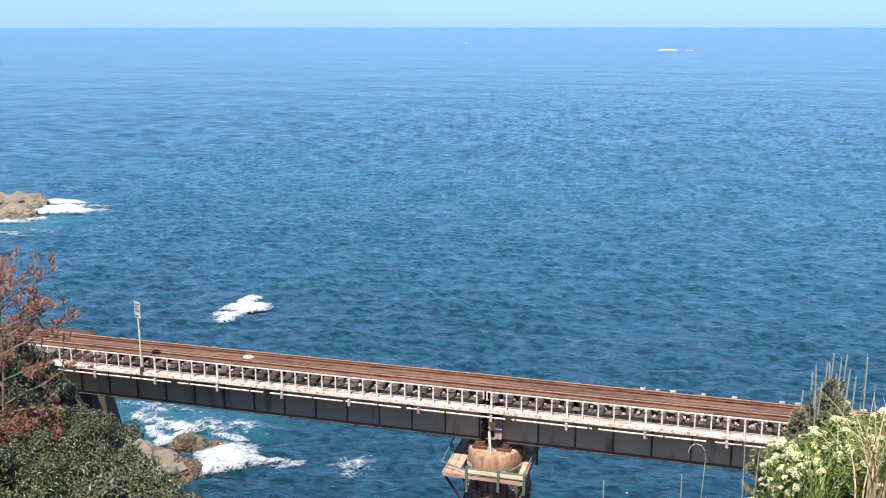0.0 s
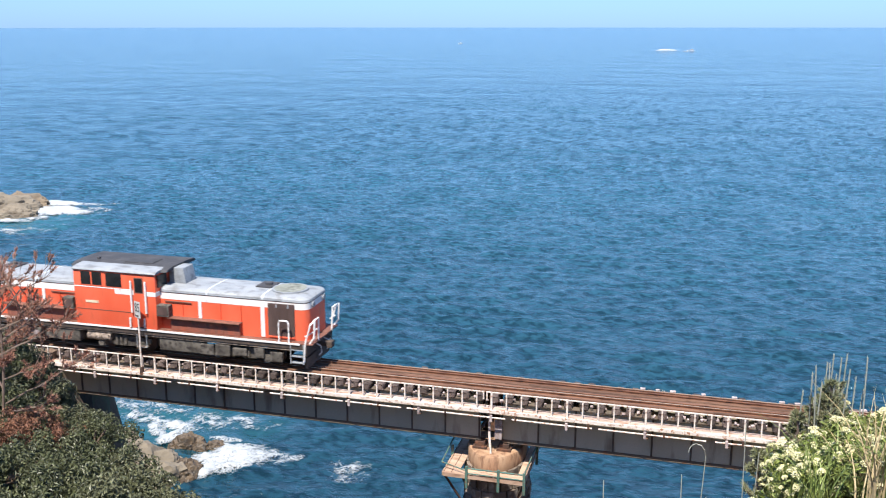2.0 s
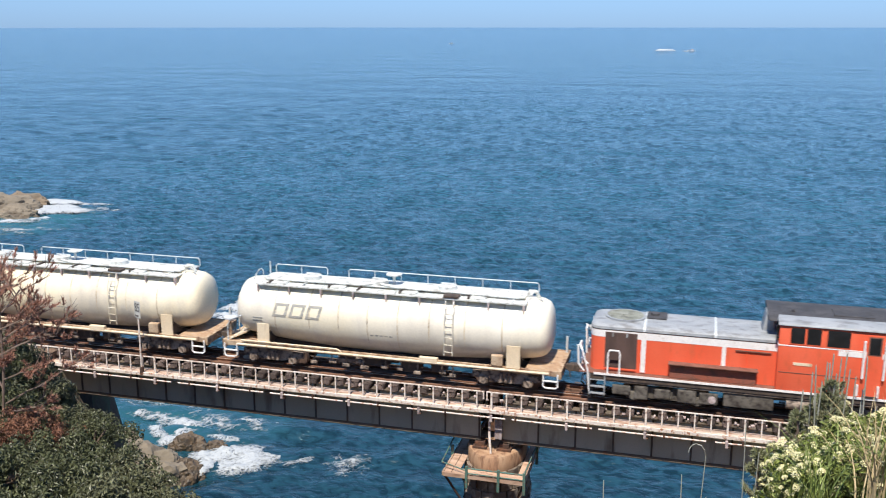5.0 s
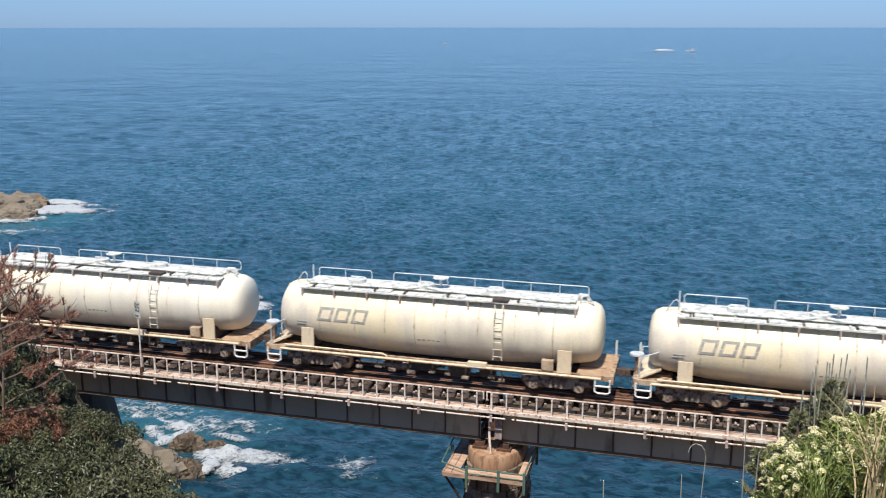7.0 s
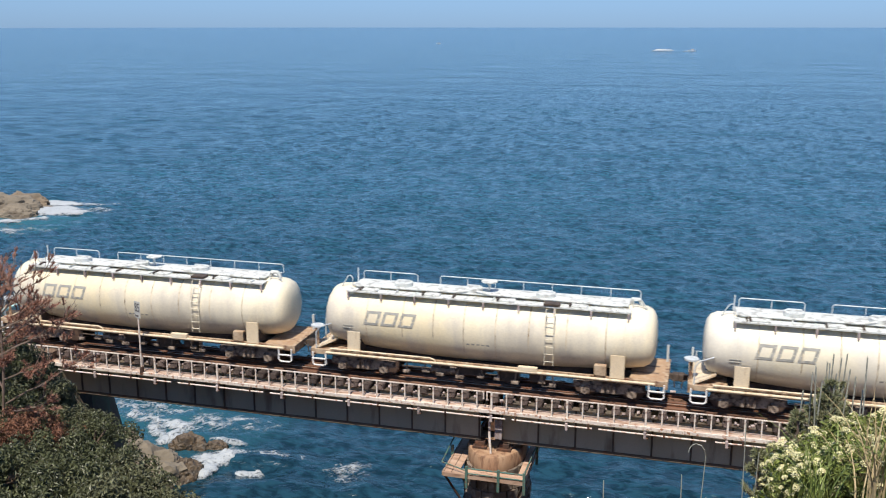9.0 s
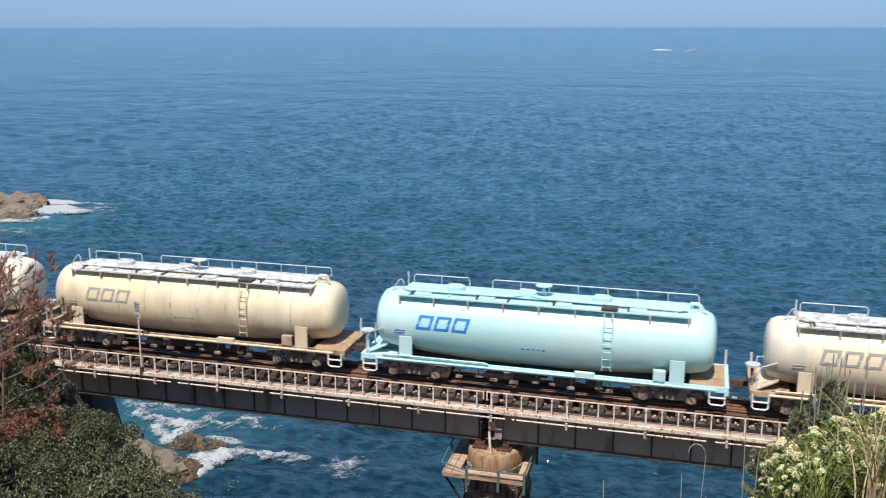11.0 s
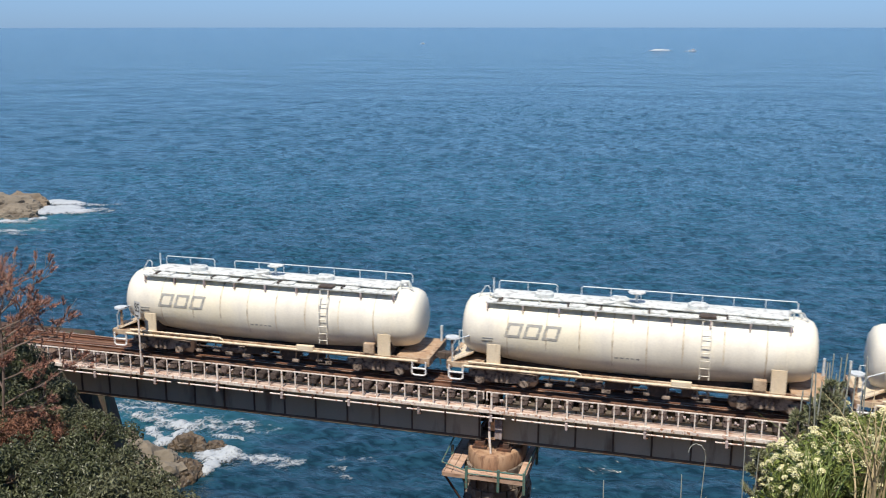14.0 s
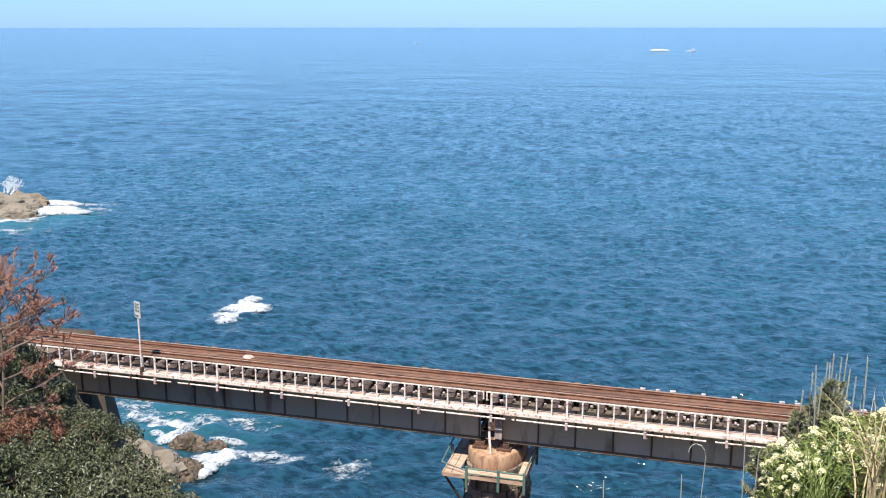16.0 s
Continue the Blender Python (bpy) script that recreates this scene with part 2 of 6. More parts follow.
def sea_material():
    m = bpy.data.materials.new("sea_water")
    m.use_nodes = True
    N, L = m.node_tree.nodes, m.node_tree.links
    bs = N["Principled BSDF"]
    geo = N.new("ShaderNodeNewGeometry")
    tc = N.new("ShaderNodeTexCoord")

    def tex(scale, detail, stretch, dist=0.0, src=None, rough=0.5):
        mp = N.new("ShaderNodeMapping")
        mp.inputs["Scale"].default_value = stretch
        mp.inputs["Rotation"].default_value = (0, 0, radians(12))
        L.new(src or tc.outputs["Object"], mp.inputs[0])
        n = N.new("ShaderNodeTexNoise")
        n.inputs["Scale"].default_value, n.inputs["Detail"].default_value = scale, detail
        n.inputs["Distortion"].default_value = dist
        n.inputs["Roughness"].default_value = rough
        L.new(mp.outputs[0], n.inputs[0])
        return n.outputs[0]

    chop = tex(1.7, 4, (0.6, 1, 1), 0.5, None, 0.55)
    small = tex(4.4, 3, (0.6, 1, 1), 0.4)
    swell = tex(0.42, 5, (0.55, 1, 1), 0.3, None, 0.56)
    ripple = tex(0.11, 9, (0.32, 1, 1), 0.3, None, 0.74)
    gust = tex(0.02, 8, (0.7, 1, 1), 0.4, None, 0.6)
    wide = tex(0.006, 12, (0.25, 1.6, 1), 0.2, None, 0.7)

    def relief(height, depth, strength, below=None):
        n = N.new("ShaderNodeBump")
        n.inputs["Strength"].default_value, n.inputs["Distance"].default_value = strength, depth
        L.new(height, n.inputs["Height"])
        if below:
            L.new(below, n.inputs["Normal"])
        return n.outputs[0]

    nrm = relief(gust, 6.0, 0.8)
    nrm = relief(swell, 0.22, 0.9, nrm)
    nrm = relief(chop, 0.115, 1.0, nrm)
    nrm = relief(small, 0.010, 0.7, nrm)
    L.new(nrm, bs.inputs["Normal"])

    def ramp(v, lo, hi, to0=0.0, to1=1.0):
        r = N.new("ShaderNodeMapRange")
        r.inputs[1].default_value, r.inputs[2].default_value, r.inputs[3].default_value, r.inputs[4].default_value = lo, hi, to0, to1
        L.new(v, r.inputs[0])
        return r.outputs[0]

    def mix(fac, a, b):
        x = N.new("ShaderNodeMix")
        x.data_type = "RGBA"
        L.new(fac, x.inputs[0])
        for s, v in ((x.inputs[6], a), (x.inputs[7], b)):
            if hasattr(v, "links"):
                L.new(v, s)
            else:
                s.default_value = (*v, 1)
        return x.outputs[2]

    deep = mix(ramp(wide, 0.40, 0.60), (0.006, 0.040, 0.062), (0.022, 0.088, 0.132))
    # ripple tones put the waves' reflected light and dark into the colour
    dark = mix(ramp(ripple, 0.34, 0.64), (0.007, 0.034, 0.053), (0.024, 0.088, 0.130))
    half = N.new("ShaderNodeMix")
    half.data_type = "RGBA"
    half.inputs[0].default_value = 0.6
    L.new(deep, half.inputs[6])
    L.new(dark, half.inputs[7])
    deep = half.outputs[2]
    # shaded troughs and sky-lit crests coloured in along the chop
    wave_shade = mix(ramp(chop, 0.40, 0.60), (0.003, 0.018, 0.031), (0.027, 0.102, 0.160))
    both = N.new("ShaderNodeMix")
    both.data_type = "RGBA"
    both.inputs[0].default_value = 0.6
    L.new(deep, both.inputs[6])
    L.new(wave_shade, both.inputs[7])
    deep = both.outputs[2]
    # shallow turquoise water over the reefs near the shore
    sep = N.new("ShaderNodeSeparateXYZ")
    L.new(geo.outputs["Position"], sep.inputs[0])
    edge = tex(0.12, 5, (1, 1, 1), 0.5, geo.outputs["Position"])

    def near(cx, cy, r0, r1):
        v = N.new("ShaderNodeVectorMath")
        v.operation = "DISTANCE"
        L.new(geo.outputs["Position"], v.inputs[0])
        v.inputs[1].default_value = (cx, cy, SEA)
        a = N.new("ShaderNodeMath")
        a.operation = "MULTIPLY_ADD"
        a.inputs[1].default_value = -14.0
        L.new(edge, a.inputs[0])
        L.new(v.outputs["Value"], a.inputs[2])
        return ramp(a.outputs[0], r0 - 7, r1 - 7, 0.85, 0.0)

    # far water coloured lighter, near darker, standing in for sky reflection at grazing angles
    far_sheen = N.new("ShaderNodeMix")
    far_sheen.data_type = "RGBA"
    L.new(ramp(sep.outputs[1], 5, 120), far_sheen.inputs[0])
    far_sheen.inputs[6].default_value, far_sheen.inputs[7].default_value = (0.48, 0.55, 0.55, 1), (1.62, 1.50, 1.48, 1)
    sheen_tinted = N.new("ShaderNodeMix")
    sheen_tinted.data_type, sheen_tinted.blend_type = "RGBA", "MULTIPLY"
    sheen_tinted.inputs[0].default_value = 1.0
    L.new(deep, sheen_tinted.inputs[6])
    L.new(far_sheen.outputs[2], sheen_tinted.inputs[7])
    deep = sheen_tinted.outputs[2]
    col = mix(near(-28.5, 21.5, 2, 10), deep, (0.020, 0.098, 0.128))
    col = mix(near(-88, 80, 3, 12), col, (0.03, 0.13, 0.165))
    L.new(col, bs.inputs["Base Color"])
    bs.inputs["Roughness"].default_value = 0.14
    bs.inputs["IOR"].default_value = 1.5
    return m


WATER = sea_material()


# ---- sea ----
def sea_sheet():
    xs = np.concatenate([-np.geomspace(900, 5200, 14)[::-1], -np.geomspace(90, 880, 110)[::-1] - 10, np.linspace(-98, 60, 330), np.geomspace(60.6, 700, 90), np.geomspace(740, 5200, 14)])
    ys = np.concatenate([np.linspace(-260, -6, 12), np.linspace(-4, 95, 300), np.geomspace(95.6, 420, 220), np.geomspace(422, 1500, 170), np.geomspace(1530, 4700, 30)])
    X, Y = np.meshgrid(xs, ys)
    rng = np.random.RandomState(4)
    Z = np.zeros_like(X)
    damp = np.clip(1.25 - np.hypot(X + 15, Y) / 700, 0.25, 1) * (np.abs(X) < 900)
    for k in range(26):
        lam = rng.uniform(0.9, 4.5)
        th = rng.normal(math.pi * 0.5, 0.7)
        ph = rng.uniform(0, 6.28)
        Z += 0.012 * lam ** 0.75 * np.sin((X * math.cos(th) + Y * math.sin(th)) * 2 * math.pi / lam + ph + 0.7 * np.sin(X * 0.13 + k))
    Z *= damp
    # the far water closes up with the sky
    far = np.clip((Y - 1200) / 3400, 0, 1)
    Z += 24.5 * far ** 1.6
    me = bpy.data.meshes.new("sea")
    ny, nx = X.shape
    v = np.stack([X, Y, Z], -1).reshape(-1, 3)
    i = np.arange(ny * nx).reshape(ny, nx)
    f = np.stack([i[:-1, :-1], i[:-1, 1:], i[1:, 1:], i[1:, :-1]], -1).reshape(-1, 4)
    me.from_pydata(v.tolist(), [], f.tolist())
    me.shade_smooth()
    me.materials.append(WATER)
    ob = new("sea_water", me)
    ob.location = (0, 0, SEA)
    return tagged(ob, "deep blue open sea with a light chop", "sea", kind="structure")


sea = sea_sheet()


# ---- bridge ----
def girder_span(x0, x1, label):
    g = thing("girder_span", TRACK, label, "bridge girder", "bridge spans")
    for side in (-1, 1):
        y = 0.9 * side
        part("web", box(B(), x0, x1, y - 0.012, y + 0.012, -2.06, -0.46), GIRDER, g)
        part("top_flange", box(B(), x0, x1, y - 0.17, y + 0.17, -0.46, -0.42, 0.006), GIRDERSHADE, g)
        part("bottom_flange", box(B(), x0, x1, y - 0.06, y + 0.06, -2.12, -2.08, 0.006), GIRDERSHADE, g)
        b = B()
        box(b, x0, x1, y - 0.035, y + 0.035, -2.077, -1.985)
        part("bottom_angle", b, GIRDERSHADE, g)
        n = round((x1 - x0) / 1.4)
        mesh = None
        for k in range(n + 1):
            x = x0 + 0.06 + (x1 - x0 - 0.12) * k / n
            if mesh is None:
                b = B()
                box(b, -0.012, 0.012, -0.09, -0.02, -1.98, -0.47)
                box(b, -0.035, 0.035, -0.026, -0.014, -1.98, -0.47)
                for z in np.arange(-1.9, -0.5, 0.16):
                    box(b, -0.033, -0.017, -0.036, -0.024, z, z + 0.02)
                    box(b, 0.017, 0.033, -0.036, -0.024, z, z + 0.02)
                st = part("stiffener", b, GIRDERSHADE, g)
                mesh = st.data
            else:
                st = new("stiffener", mesh)
                st.parent = g
            st.matrix_basis = pose(x, y, 0, 0, 0, 0 if side < 0 else 180)
    n = round((x1 - x0) / 2.8)
    for k in range(n + 1):
        x = x0 + 0.15 + (x1 - x0 - 0.3) * k / n
        b = B()
        rod(b, (x, -0.85, -0.6), (x, 0.85, -1.95), 0.035, 6)
        rod(b, (x, 0.85, -0.6), (x, -0.85, -1.95), 0.035, 6)
        box(b, x - 0.04, x + 0.04, -0.87, 0.87, -0.62, -0.54)
        box(b, x - 0.04, x + 0.04, -0.87, 0.87, -1.97, -1.89)
        part("cross_frame", b, RUSTDARK, g)
    return g


def end_plate(x):
    p = thing("end_plate", TRACK, "rusty brown steel plate closing the gap between two spans", "steel plate")
    part("plate", box(B(), x - 0.30, x + 0.30, -0.12, -0.06, -2.06, -0.45, 0.01), RUSTDARK, p)
    for k in range(3):
        part("rib", box(B(), x - 0.22 + 0.2 * k, x - 0.17 + 0.2 * k, -0.2, -0.12, -2.0, -0.5, 0.01), GUARDWOOD, p)
    return p


end_plate(-0.165)
girder_span(-19.6, -0.55, "dark grey riveted steel plate girder bridge span")
girder_span(0.22, 18.6, "dark grey riveted steel plate girder bridge span")


def track():
    tr = thing("railway_track", TRACK, "single rusty railway track on timber sleepers", "railway track", kind="structure")
    x0, x1 = -258.0, 240.0
    prof = [(-0.062, -0.14), (0.062, -0.14), (0.062, -0.125), (0.012, -0.11), (0.012, -0.045), (0.033, -0.035), (0.033, 0.0), (-0.033, 0.0), (-0.033, -0.035), (-0.012, -0.045), (-0.012, -0.11), (-0.062, -0.125)]
    for y, nm, mt, dz in ((-0.56, "rail", RAIL, 0), (0.56, "rail", RAIL, 0), (-0.36, "guard_rail", RAIL, -0.005), (0.36, "guard_rail", RAIL, -0.005)):
        a, b2 = (x0, x1) if nm == "rail" else (-24, 24)
        bm = B()
        loft(bm, [[(x, y + p, q + dz) for p, q in prof] for x in (a, b2)])
        part(nm, bm, mt, tr)
        if nm == "rail":
            part("rail_head", box(B(), a, b2, y - 0.026, y + 0.026, 0.0, 0.004), RAILTOP, tr)
    for k in range(10):
        part("guard_timber", box(B(), -20 + k * 4, -16.006 + k * 4, -0.935, -0.785, -0.143, -0.03, 0.012), GUARDWOOD, tr)
    for y, wd, dz in ((-0.245, 0.05, 0.0), (-0.125, 0.055, 0.012), (0.0, 0.055, -0.006), (0.125, 0.055, 0.01), (0.245, 0.05, 0.0), (-0.70, 0.05, -0.015), (0.72, 0.05, -0.02)):
        for k in range(10):
            x = -20.3 + k * 4.1 + (y * 7.3) % 2.0
            part("deck_plank", box(B(), x, x + 4.094, y - wd, y + wd, -0.143, -0.085 + dz - 0.006 * (k % 2), 0.01), GUARDWOOD, tr)
    n, pitch = 70, 0.565
    rnd = random.Random(3)
    worn = []
    for _ in range(5):
        b = B()
        box(b, -0.15, 0.15, -1.14, 1.14, -0.418, -0.145, 0.06)
        for v in b.verts:
            if abs(v.co.y) > 1.0:
                v.co += Vector((rnd.uniform(-.028, .028), rnd.uniform(-.06, .02), rnd.uniform(-.035, .012)))
        me = bpy.data.meshes.new("sleeper")
        b.to_mesh(me)
        b.free()
        me.materials.append(SLEEPER)
        worn.append(me)
    for k in range(n):
        ob = new("sleeper", worn[rnd.randrange(5)])
        ob.parent = tr
        x = -19.2 + k * pitch
        ob.matrix_basis = pose(x + rnd.uniform(-.02, .02), rnd.uniform(-.09, .07), rnd.uniform(-.008, .003), 0, 0, rnd.uniform(-2.2, 2.2))
    # sleepers of the line on land
    for nm, a, e in (("sleepers", -258.0, -19.5), ("sleepers", 20.6, 240.0)):
        b = B()
        for x in np.arange(a, e, 0.62):
            box(b, x - 0.1, x + 0.1, -1.1, 1.1, -0.3, -0.145)
        tagged(part(nm, b, SLEEPER, tr), kind="stuff")
    # pale hook-bolt pads on the sleeper ends
    b = B()
    box(b, -0.09, 0.09, -0.07, 0.07, -0.05, 0.06, 0.02)
    pm = bpy.data.meshes.new("bolt_pad")
    b.to_mesh(pm)
    b.free()
    pm.materials.append(PALE)
    for k in range(n - 1):
        x = -19.2 + (k + 0.5) * pitch
        for _ in range(rnd.choice((1, 1, 2)) + (1 if x > 5 else 0)):
            ob = new("bolt_pad", pm)
            ob.parent = tr
            s = rnd.uniform(0.3, 0.8)
            ob.matrix_basis = pose(x + rnd.uniform(-.12, .12), -1.02 + rnd.uniform(-.1, .12), -0.40 + rnd.uniform(0, .18), rnd.uniform(-30, 30), rnd.uniform(-20, 20), rnd.uniform(0, 90)) @ Matrix.Diagonal((s, s, s, 1))
        if x > 5 and rnd.random() < 0.5:
            ob = new("bolt_pad", pm)
            ob.parent = tr
            ob.matrix_basis = pose(x, 1.05, -0.135, 0, 0, rnd.uniform(0, 20)) @ Matrix.Diagonal((rnd.uniform(0.7, 1.4), 0.9, 0.6, 1))
    return tr


track()


def walkway():
    w = thing("walkway", TRACK, "narrow pinkish plank walkway on brackets beside the track", "walkway", kind="structure")
    rnd = random.Random(8)
    x = -21.0
    while x < 19.5:
        ln = 2.83
        for j, (y0, y1) in enumerate(((-1.30, -1.15), (-1.46, -1.31), (-1.62, -1.47))):
            b = box(B(), x + 0.9 * j - 1.0, x + ln + 0.9 * j - 1.001, y0, y1, -0.60 + rnd.uniform(-.006, .006), -0.555 + rnd.uniform(-.006, .006), 0.006)
            part("plank", b, WALKWAY, w)
        part("edge_channel", box(B(), x + 0.0005, x + ln - 0.0005, -1.70, -1.635, -0.66, -0.53, 0.008), WHITERAIL, w)
        x += ln
    for k in range(-7, 7):
        xb = 0.0 + 2.83 * k
        b = B()
        box(b, xb - 0.04, xb + 0.04, -1.68, -0.95, -0.69, -0.61, 0.006)
        box(b, xb - 0.05, xb + 0.05, -1.72, -1.6, -1.0, -0.72, 0.02)
        part("bracket", b, PALE, w)
        if rnd.random() < 0.6:
            part("clamp", pipe(B(), [(xb + 0.04, -1.66, -0.8), (xb + 0.14, -1.7, -0.86), (xb + 0.1, -1.68, -0.98), (xb - 0.04, -1.66, -0.96)], 0.028), RUSTDARK, w)
    return w


walkway()


def handrail():
    h = thing("handrail", TRACK, "low white painted steel handrail along the bridge walkway", "railing", kind="structure")
    for a, b in ((-20.4, -0.30), (0.06 - 0.26, 19.3)):
        bm = B()
        box(bm, a, b, -1.625, -1.575, 0.125, 0.165, 0.006)
        part("top_rail", bm, WHITERAIL, h)
        part("end_post", box(B(), b - 0.03 if b < 1 else a, b + 0.02 if b < 1 else a + 0.05, -1.63, -1.57, -0.15, 0.16), WHITERAIL, h)
    thin = thick = None
    for k in range(-36, 35):
        x = k * 0.566
        big = k % 5 == 0
        if big and thick is None:
            thick = part("post", box(B(), -0.038, 0.038, -0.035, 0.035, -0.66, 0.125, 0.006), WHITERAIL, h)
            ob = thick
        elif not big and thin is None:
            thin = part("baluster", box(B(), -0.026, 0.026, -0.022, 0.022, -0.56, 0.125), WHITERAIL, h)
            ob = thin
        else:
            ob = new("post" if big else "baluster", (thick if big else thin).data)
            ob.parent = h
        ob.matrix_basis = pose(x, -1.60, 0)
    return h


handrail()


def conduit():
    c = thing("cable_conduit", TRACK, "thin white cable conduit clipped along the girder", "conduit")
    rnd = random.Random(2)
    x = -18.8
    while x < 18.5:
        ln = rnd.choice((2.5, 3.2, 4.1))
        part("pipe", rod(B(), (x, -1.67, -0.825), (min(x + ln - rnd.uniform(0.04, 0.35), 18.6), -1.67, -0.83), 0.032, 8), WHITERAIL, c)
        x += ln
    for k in range(14):
        part("clip", box(B(), -18 + k * 2.7, -17.93 + k * 2.7, -1.72, -1.60, -0.88, -0.67, 0.01), RUSTDARK, c)


conduit()


def pier(xc, top, foot, fancy):
    p = thing("bridge_pier", TRACK @ pose(xc, 0, 0), "stone masonry bridge pier with a rounded concrete cap", "bridge pier", kind="structure")

    def oval(rx, ry, z, n=28):
        return [(rx * math.cos(a), ry * math.sin(a), z) for a in np.linspace(0, math.tau, n, endpoint=False)]

    b = B()
    loft(b, [oval(1.10, 1.72, -3.2), oval(1.12, 1.75, -3.15), oval(1.14, 1.78, -2.52), oval(1.10, 1.72, -2.43), oval(1.0, 1.6, -2.40)])
    part("cap", b, CONCRETE, p, smooth=True)
    part("core", loft(B(), [oval(1.5, 2.3, foot), oval(1.02, 1.66, -3.2)]), STONE, p)
    rnd = random.Random(11)
    z, row = foot, 0
    while z < -3.4:
        h = 0.42
        f = (z - foot) / (-3.2 - foot)
        rx, ry = 1.62 + (1.15 - 1.62) * f, 2.32 + (1.69 - 2.32) * f
        n = 16
        for k in range(n):
            a0 = math.tau * (k + 0.5 * (row % 2)) / n
            a1 = a0 + math.tau / n
            if z < -9 and rnd.random() < 0.3:
                continue
            d = rnd.uniform(0.03, 0.10)
            bm = B()
            loft(bm, [[((rx + q) * math.cos(a), (ry + q) * math.sin(a), zz) for a, q in ((a0 + .025, -.12), (a0 + .025, d), ((a0 + a1) / 2, d + .04), (a1 - .025, d), (a1 - .025, -.12))] for zz in (z + .02, z + h - .02)])
            part("stone", bm, STONE, p)
        z += h
        row += 1
    for side in (-0.9, 0.9):
        for x in (-0.5, 0.45):
            b = box(B(), x - 0.28, x + 0.28, side - 0.25, side + 0.25, -2.41, -2.30, 0.02)
            box(b, x - 0.2, x + 0.2, side - 0.18, side + 0.18, -2.30, -2.12, 0.02)
            part("bearing", b, RUSTDARK, p)
    if fancy:
        wk = thing("pier_catwalk", TRACK @ pose(xc, 0, 0), "plank inspection catwalk with faded green railing round the pier", "catwalk")
        rnd = random.Random(5)
        # boards round the cap on three sides
        for y0, y1, x0, x1 in ((-1.98, -1.80, -1.30, 1.24), (-2.20, -2.0, -1.30, 1.24)):
            part("board", box(B(), x0, x1, y0, y1, -3.03, -2.98, 0.008), PLANK, wk)
        for x0 in (-1.33, -1.61):
            part("board", box(B(), x0, x0 + 0.26, -2.18, 2.1, -3.04, -2.99, 0.008), PLANK, wk)
        for x0 in (1.14,):
            part("board", box(B(), x0, x0 + 0.26, -2.18, 2.1, -3.04, -2.99, 0.008), PLANK, wk)
        part("edge_beam", box(B(), -1.62, 1.42, -2.28, -2.21, -3.14, -2.97, 0.008), PLANK, wk)
        part("edge_beam", box(B(), -1.69, -1.62, -2.25, 2.2, -3.14, -2.98, 0.008), PLANK, wk)
        part("edge_beam", box(B(), 1.42, 1.49, -2.24, 2.2, -3.14, -2.98, 0.008), PLANK, wk)
        for (x, y) in ((-0.72, -2.3), (0.5, -2.3), (1.47, -2.28), (-1.70, -0.6), (1.5, 0.4), (-1.70, 1.6)):
            part("rail_post", box(B(), x - 0.05, x + 0.05, y - 0.04, y + 0.04, -3.5, -2.62, 0.006), GREEN, wk)
        part("rail", rod(B(), (-0.72, -2.3, -2.7), (1.47, -2.28, -2.7), 0.03), GREEN, wk)
        part("rail", rod(B(), (1.47, -2.27, -2.66), (1.5, 1.9, -2.66), 0.03), GREEN, wk)
        part("rail", rod(B(), (-1.78, -1.9, -2.75), (-1.78, 1.6, -2.35), 0.03), GREEN, wk)
        part("rail", rod(B(), (-1.78, -1.9, -2.75), (-0.72, -2.3, -2.8), 0.028), GREEN, wk)
        part("rail", rod(B(), (-0.72, -2.3, -2.9), (1.47, -2.28, -2.92), 0.025), GREEN, wk)
        for x0, x1 in ((-1.6, -1.0), (1.4, 1.0)):
            for y in (-2.1, -0.8, 1.0):
                part("brace", rod(B(), (x0, y, -3.2), (x1 * 0.98, y * 0.78, -4.5), 0.045, 6), RUSTDARK, wk)
        part("down_pipe", pipe(B(), [(-0.1, -1.25, -0.9), (-0.08, -1.3, -1.7), (0.0, -1.4, -2.42)], 0.05, 8), WHITERAIL, wk, "white drain pipe")
        part("junction_box", box(B(), 0.12, 0.4, -1.3, -1.1, -1.85, -1.05, 0.02), PALE, wk, "weathered cable box")
    return p


pier(-0.05, -2.2, -15.6, True)


def abutment(x, side, label):
    a = thing("abutment", TRACK, label, "abutment", kind="structure")
    x0, x1 = (x - 3.0, x) if side < 0 else (x, x + 3.0)
    part("seat", box(B(), x0, x1, -1.3, 1.35, -9.0, -2.5, 0.08), DARKSTONE, a)
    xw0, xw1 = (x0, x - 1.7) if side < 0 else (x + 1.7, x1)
    part("back_wall", box(B(), xw0, xw1, -1.25, 1.3, -2.5, -0.5, 0.06), DARKSTONE, a)
    for y in (-0.9, 0.9):
        xb = x - 0.6 if side < 0 else x + 0.9
        part("bearing", box(B(), xb - 0.3, xb + 0.3, y - 0.25, y + 0.25, -2.5, -2.12, 0.02), RUSTDARK, a)


abutment(-19.4, -1, "very dark stone bridge abutment on the slope")
abutment(17.2, 1, "very dark stone bridge abutment behind shrubs")


def text_mesh(body, size, material, parent, name, m, extrude=0.004):
    cu = bpy.data.curves.new(name, "FONT")
    cu.body, cu.size, cu.extrude, cu.align_x, cu.align_y = body, size, extrude, "CENTER", "CENTER"
    ob = bpy.data.objects.new(name, cu)
    me = bpy.data.meshes.new_from_object(ob)
    bpy.data.objects.remove(ob)
    me.materials.append(material)
    o = new(name, me)
    o.parent, o.matrix_basis = parent, m
    return o


